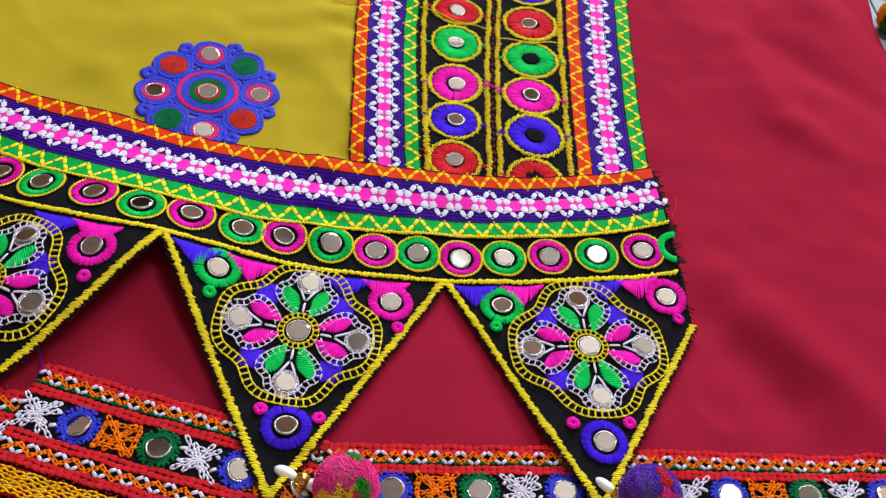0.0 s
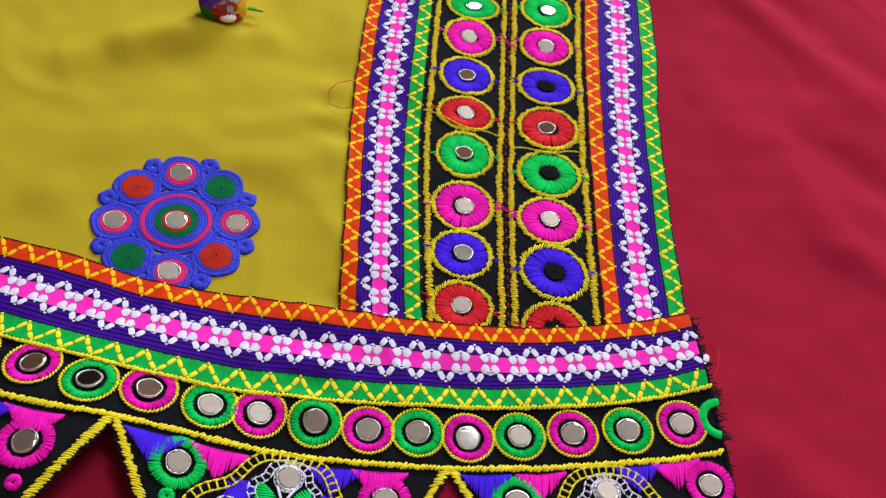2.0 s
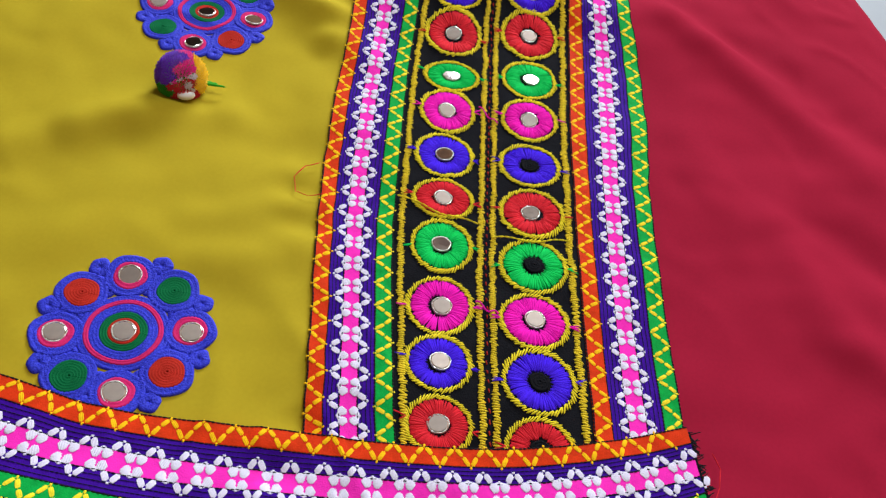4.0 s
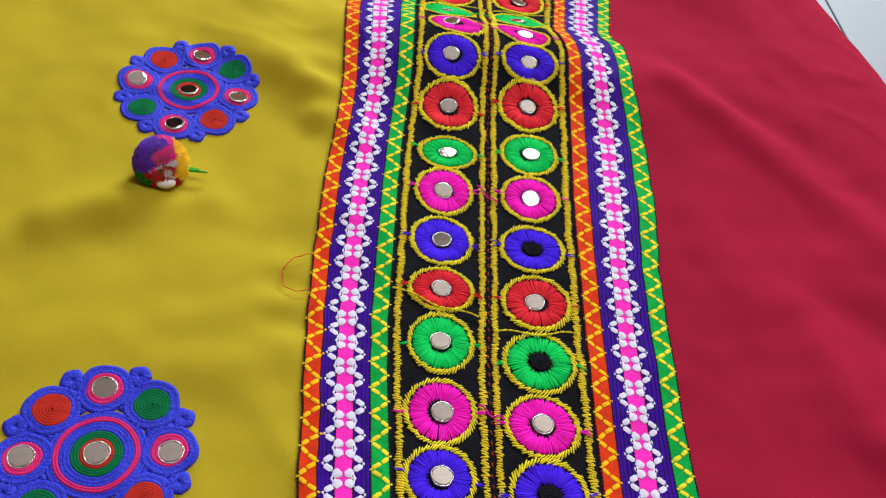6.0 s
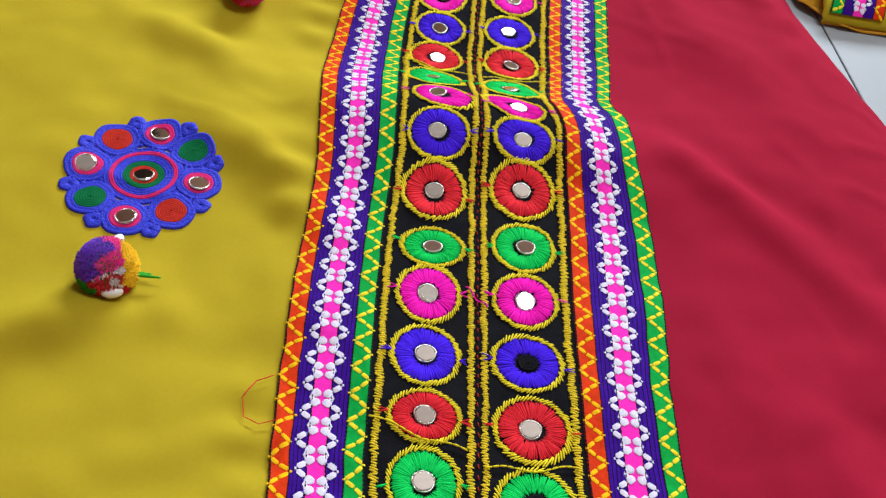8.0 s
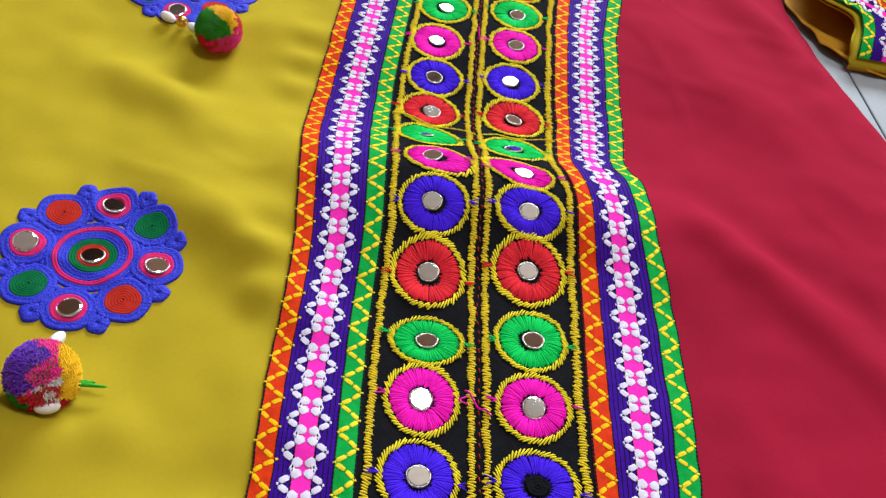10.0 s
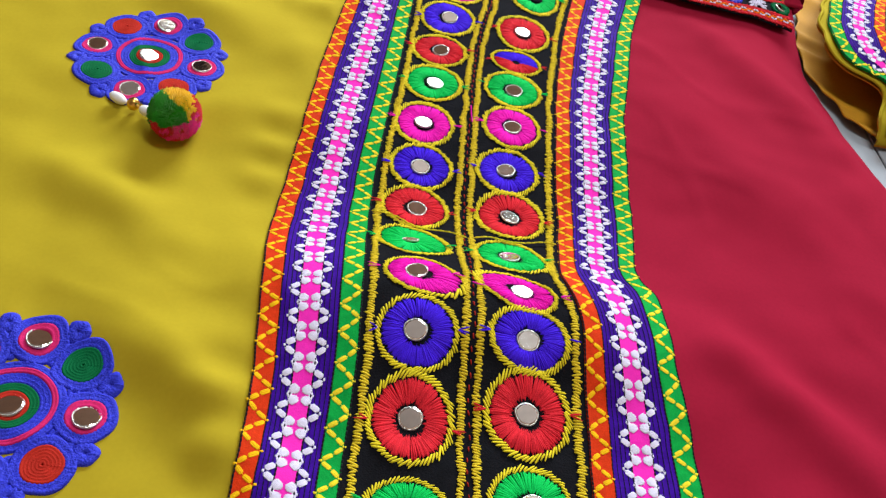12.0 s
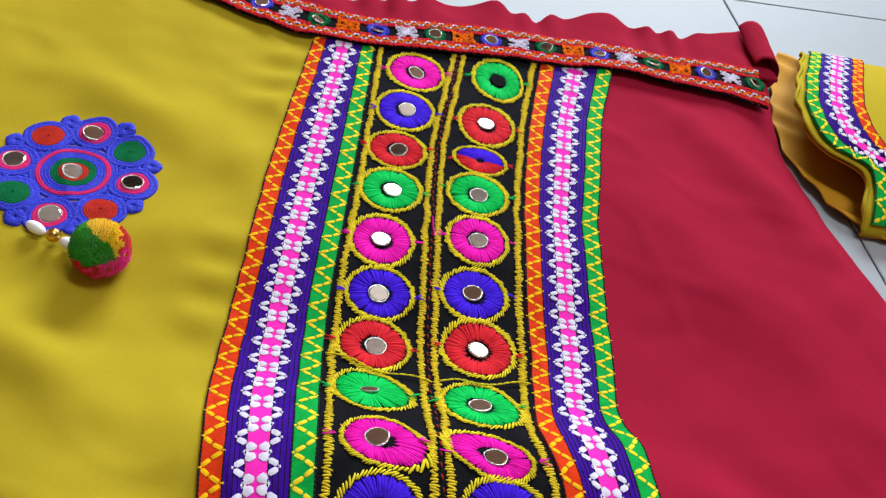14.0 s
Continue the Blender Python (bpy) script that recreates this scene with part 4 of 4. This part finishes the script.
lace(dress, waist, -.33, .274, "OBWG", .0198, .0062, "waist lace of red cords, mirrors and white and orange stitches", .8, -.0021)


def foot(s, u):
    y = spline_foot(s) - .0005
    return s + (u * .004), y - .046 * u


spline_foot = spline([(-.09, .196), (-.042, .201), (.013, .207), (.067, .213), (.122, .217), (.230, .229), (.34, .240)])
lace(dress, foot, -.085, .33, "OGWB", .01986, .0020, "lower hem lace of red cords, mirrors and white and orange stitches", 1.0, .0008)


def foot_left(s, u):
    # runs at a slant up to the folded end
    x = -.178 + s
    y = .2235 - .175 * s
    return x - u * .008, y - .050 * u


lace(dress, foot_left, .0, .135, "WBOG", .0187, .0034, "folded end of the lower hem lace", 1.0, .0)


g = Geo()
for k in range(4):
    chain(g, [foot_left(s_, 1.05 + .055 * k + .008 * math.sin(s_ * 500 + k)) for s_ in span(0, .135, 80)], .0022, .0046, .0036, .0010, .0009)
part("yellow_edging", g, T_GOLD, dress, "golden chain-stitched edging under the folded lace", kind="stuff")


def foot_far(s, u):
    return -.30 + s + u * .006, .214 - .05 * s - .050 * u


lace(dress, foot_far, .0, .135, "GWBO", .0195, .0010, "lower hem lace running under the fold", 1.0, .0)

# ---- gathered red band above the waist ----
top_edge = spline([(-.40, 1.27), (-.2, 1.175), (-.12, 1.137), (-.059, 1.116), (-.0, 1.121), (.045, 1.134), (.075, 1.139), (.108, 1.131), (.120, 1.140), (.135, 1.139), (.169, 1.156), (.178, 1.150), (.188, 1.141), (.219, 1.139), (.276, 1.163), (.300, 1.163)], .004)
rows = []
for v_ in span(0, 1, 34):
    row = []
    for x in span(-.38, .292, 210):
        y0 = waist_high(x) - .008
        y = y0 + (top_edge(x) - y0) * v_
        fold = .0045 * math.sin(x * 210 + 2.2 * math.sin(x * 61)) * v_ + .003 * math.sin(x * 95 + 1) * v_
        row.append((x, y, .0045 + fold * .6 + .001 * v_))
    rows.append(row)
part("gathered_band", sheet(rows, .0025), RED, dress, "gathered red cotton band above the waist lace")

rows = []
for y in span(1.112, 1.160, 16):
    rows.append([(.284 + .011 * math.cos(a) * (1 + (y - 1.11) * 3), y + .004 * math.sin(a), .004 + .011 * math.sin(a)) for a in span(-1.6, 2.6, 24)])
part("rolled_end", sheet(rows, .0012), RED, dress, "rolled end of the red gathered band")

# ---- pompom tassels ----


def pompom(x, y, r, colours, picks, beads, label, rnd, base=0.0):
    top = thing("pompom_tassel", label, "pompom", "wool pompoms", (x, y, relief(x, y) + base))
    geos = [Geo() for _ in colours]
    core = Geo()
    rows = [[(r * .92 * math.sin(p) * math.cos(q), r * .92 * math.sin(p) * math.sin(q), r * .92 + r * .92 * math.cos(p)) for q in span(0, 2 * math.pi, 25)] for p in span(0, math.pi, 14)]
    core.grid(rows)
    part("core", core, colours[0], top, drape=False)
    for i in range(10500):
        d = Vector((rnd.gauss(0, 1), rnd.gauss(0, 1), rnd.gauss(0, 1))).normalized()
        k = max(range(len(picks)), key=lambda j: d.dot(Vector(picks[j][1]).normalized()) + picks[j][2] + .22 * noise.noise(d * 3.1 + Vector((j * 7, 0, x * 50))))
        g = geos[picks[k][0]]
        a = d.orthogonal().normalized()
        b = d.cross(a)
        e = d * r * rnd.uniform(.97, 1.03) + Vector((rnd.gauss(0, 1), rnd.gauss(0, 1), rnd.gauss(0, 1))) * r * .022
        n = len(g.v)
        w = r * .036
        for s in range(3):
            c = d * r * .72 + (a * math.cos(s * 2.094) + b * math.sin(s * 2.094)) * w
            g.v.append((c.x, c.y, c.z + r * .92))
        for s in range(3):
            c = e + (a * math.cos(s * 2.094) + b * math.sin(s * 2.094)) * w * .55
            g.v.append((c.x, c.y, c.z + r * .92))
        for s in range(3):
            g.f.append((n + s, n + (s + 1) % 3, n + 3 + (s + 1) % 3, n + 3 + s))
        g.f.append((n + 3, n + 4, n + 5))
    for g, mt in zip(geos, colours):
        if g.v:
            part("wool_tuft", g.mesh("wool_tuft", mt, smooth=False), None, top, mt.name.replace("_", " "))
    for bx, by, br, mt, nm, ln, ang in beads:
        g = Geo()
        rows = [[(br * ln * math.cos(p), br * math.sin(p) * math.cos(q), br * math.sin(p) * math.sin(q)) for q in span(0, 2 * math.pi, 17)] for p in span(0, math.pi, 10)]
        g.grid(rows)
        o = part(nm, g, mt, top, drape=False)
        o.matrix_basis = pose(bx - x, by - y, relief(bx, by) - relief(x, y) - base + br + .003, 0, 0, ang)
    return top


W_GREEN = mat("green_wool", (.03, .34, .015), .9, .3, 300, .3, 1500, sheen=.3, spec=.05)
W_YELLOW = mat("yellow_wool", (.95, .62, .008), .9, .25, 300, .3, 1500, sheen=.3, spec=.1)
W_RED = mat("red_wool", (.70, .02, .035), .9, .3, 300, .3, 1500, sheen=.3, spec=.1)
W_PINK = mat("pink_wool", (.90, .035, .34), .9, .25, 300, .3, 1500, sheen=.3, spec=.1)
W_PURPLE = mat("purple_wool", (.17, .03, .55), .9, .3, 300, .3, 1500, sheen=.3, spec=.1)
W_WHITE = mat("white_wool", (.78, .72, .74), .9, .15, 300, .3, 1500, sheen=.3, spec=.1)
ALL = [W_GREEN, W_YELLOW, W_RED, W_PINK, W_PURPLE, W_WHITE]
pr = random.Random(31)
white = lambda bx, by, ang, ln=1.9: (bx, by, .0030, PEARL, "white_bead", ln, ang)
gold = lambda bx, by: (bx, by, .0036, GOLD, "gold_bead", 1.0, 0)
pompom(-.1345, .8460, .0136, ALL, [(0, (-.20, -.68, .68), .18), (1, (.40, .10, .9), .18), (2, (.80, .4, .45), .08), (3, (.95, -.4, -.1), -.12), (3, (.15, -.85, -.25), 0), (2, (-.1, -.9, -.3), 0), (0, (-1, .2, .1), .1), (3, (.05, -.3, .95), -.36)],
       [white(-.1680, .861, -30), gold(-.1585, .856), white(-.1510, .852, -25, 1.4)], "green, yellow and pink wool pompom with beads on yellow cloth", pr)
pompom(-.1575, .5895, .0146, ALL, [(4, (-.45, -.1, .7), .22), (1, (.93, .0, .2), .08), (3, (.1, -.45, .85), -.02), (3, (-.1, .5, .85), -.02), (2, (.35, -.75, -.05), 0), (0, (-.35, -.7, -.5), 0), (5, (.42, -.72, .25), -.08), (1, (.7, .5, .3), .0)],
       [white(-.1600, .612, 70), (-.1520, .5765, .0030, PEARL, "white_bead", 1.7, 15)], "purple, pink and yellow wool pompom lying on yellow cloth", pr, base=-.003)
pompom(-.0335, .1740, .0140, ALL, [(3, (-.5, .2, .8), .15), (0, (.1, .7, .6), -.1), (1, (-.2, -.6, .6), -.05), (3, (.8, .2, .4), .1), (0, (.6, -.4, .6), -.12), (2, (.3, -.9, .2), 0), (5, (-.8, .4, .3), -.2), (1, (.2, .3, .95), -.3)],
       [white(-.0605, .1815, -20), gold(-.0525, .1785), white(-.0475, .1768, -15, 1.3)], "pink, green and yellow wool pompom at the flap's tip", pr, base=.003)
pompom(.1020, .1855, .0140, ALL, [(4, (-.4, .3, .7), .15), (2, (.2, .3, .9), -.05), (4, (.7, .4, .4), .1), (3, (.4, -.5, .6), -.05), (0, (.9, -.4, .1), 0), (5, (-.7, .6, .4), -.2), (2, (-.2, -.7, .5), 0)],
       [white(.0842, .1925, -35), gold(.0900, .1890)], "purple, red and green wool pompom at the flap's tip", pr, base=.003)

pompom(.347, .6230, .0150, ALL, [(1, (-.3, -.3, .8), .3), (0, (.2, .3, .8), -.1), (1, (-.7, .2, .3), .1), (2, (.5, -.6, .5), 0), (0, (-.6, -.5, .2), -.1), (4, (-.4, .8, .2), -.1)],
       [], "yellow and green wool pompom lying beside the dress edge", pr, base=-.004)

# green tail of wool and the stray threads
g = Geo()
for k in range(7):
    g.grain((-.147, .588), (-.1375 + .001 * k * math.cos(k), .5905 + .001 * math.sin(k * 2)), .0014, .0014, .0075)
part("wool_tail", g, W_GREEN, dress)
for col, pts in ((T_RED, [(-.070, .545), (-.078, .540), (-.083, .531), (-.081, .521), (-.074, .517), (-.067, .520)]), (T_RED, [(.136, .392), (.139, .384), (.137, .374), (.1335, .366), (.136, .358), (.140, .350)]), (T_BLUE, [(-.184, .235), (-.183, .229), (-.179, .222), (-.176, .217)]), (T_MAGENTA, [(.131, .335), (.1325, .325), (.1305, .318)])):
    g = Geo()
    for a, b in zip(pts, pts[1:]):
        g.grain(a, (b[0] * 1.15 - a[0] * .15, b[1] * 1.15 - a[1] * .15), .0005, .0005, .0045)
    part("stray_thread", g, col, dress)

# ---- the blouse sleeve beside the dress ----
sleeve = thing("blouse_sleeve", "yellow cotton sleeve with ribbon cuff and mustard lining, on floor tiles", "sleeve", at=(0, 0, 0))
under = spline([(.945, .345), (.963, .330), (.972, .316), (.985, .3005), (1.0144, .292), (1.05, .284), (1.087, .2885), (1.129, .302), (1.158, .313), (1.18, .322)], .006)
over = spline([(.955, .312), (.965, .3155), (.975, .318), (.989, .3222), (1.0045, .3222), (1.0105, .3142), (1.015, .3029), (1.027, .2935), (1.043, .2895), (1.068, .2917), (1.102, .3045), (1.155, .331), (1.18, .343)], .003)


def sheet_free(fun, x1, y0, y1, height, wave, n=90, m=60):
    rows = []
    for y in span(y0, y1, n):
        x0 = fun(y) + wave * 1.6 * math.sin(y * 210) + wave * .9 * math.sin(y * 120 + 1)
        rows.append([(x, y, height(x - x0, (y - y0) / (y1 - y0), y)) for x in [x0 + (x1 - x0) * k ** 1.3 for k in span(0, 1, m)]])
    return rows


arch = lambda k: max(0.0, math.sin(math.pi * min(1, max(0, k)))) ** .55
part("lining", sheet(sheet_free(under, .62, .960, 1.172, lambda d, k, y: FLOOR + .003 + .004 * (1 - min(1, d / .02)) + .0015 * math.sin(y * 150 + d * 60 + 2 * math.sin(y * 70)) * max(0, 1 - d / .06), .0008), .0012), MUSTARD, sleeve, "mustard ruffled lining", drape=False)
over_z = lambda d, k, y: FLOOR + .006 + .026 * arch(k) + .0008 * math.sin(y * 170) * max(0, 1 - d / .02)
part("upper_cloth", sheet(sheet_free(over, .62, .962, 1.172, over_z, .0008), .0015), YELLOW, sleeve, "plain yellow sleeve cloth", drape=False)
inner = lambda d, k, y: FLOOR + .003 + .026 * arch(k) + .0008 * math.sin(y * 170) * max(0, 1 - d / .02)
part("inner_lining", sheet(sheet_free(over, .62, .963, 1.171, inner, .0008), .0010), MUSTARD, sleeve, "mustard lining inside the cuff", drape=False)
g = Geo()
ys = span(.963, 1.171, 260)
for a, b in zip(ys, ys[1:]):
    xa, xb = over(a) + .0008 * math.sin(a * 210) + .0005 * math.sin(a * 120 + 1), over(b) + .0008 * math.sin(b * 210) + .0005 * math.sin(b * 120 + 1)
    za = over_z(0, (a - .962) / .210, a)
    zb = over_z(0, (b - .962) / .210, b)
    g.grain((xa, a - .0016), (xb, b + .0022), .0022, .0016, 0)
    for i in range(17):
        px, py, pz = g.v[-17 + i]
        g.v[-17 + i] = (px, py, pz + (za + zb) / 2 - .0008)
part("yellow_piping", g, YELLOW, sleeve, drape=False)


def sleeve_heights(xs, ys):
    return np.array([over_z(x - over(float(y)), (y - .962) / .210, y) for x, y in zip(xs, ys)])


def rib_sleeve(s, u):
    # u from the orange edge, inwards, to the green edge at the cuff
    return over(s) + .0505 - .046 * u, s


heights = sleeve_heights
ribbon(sleeve, lambda s, u: rib_sleeve(s, u), .964, 1.166, "striped ribbon round the cuff", z=.0028, n=120)
heights = dress_heights
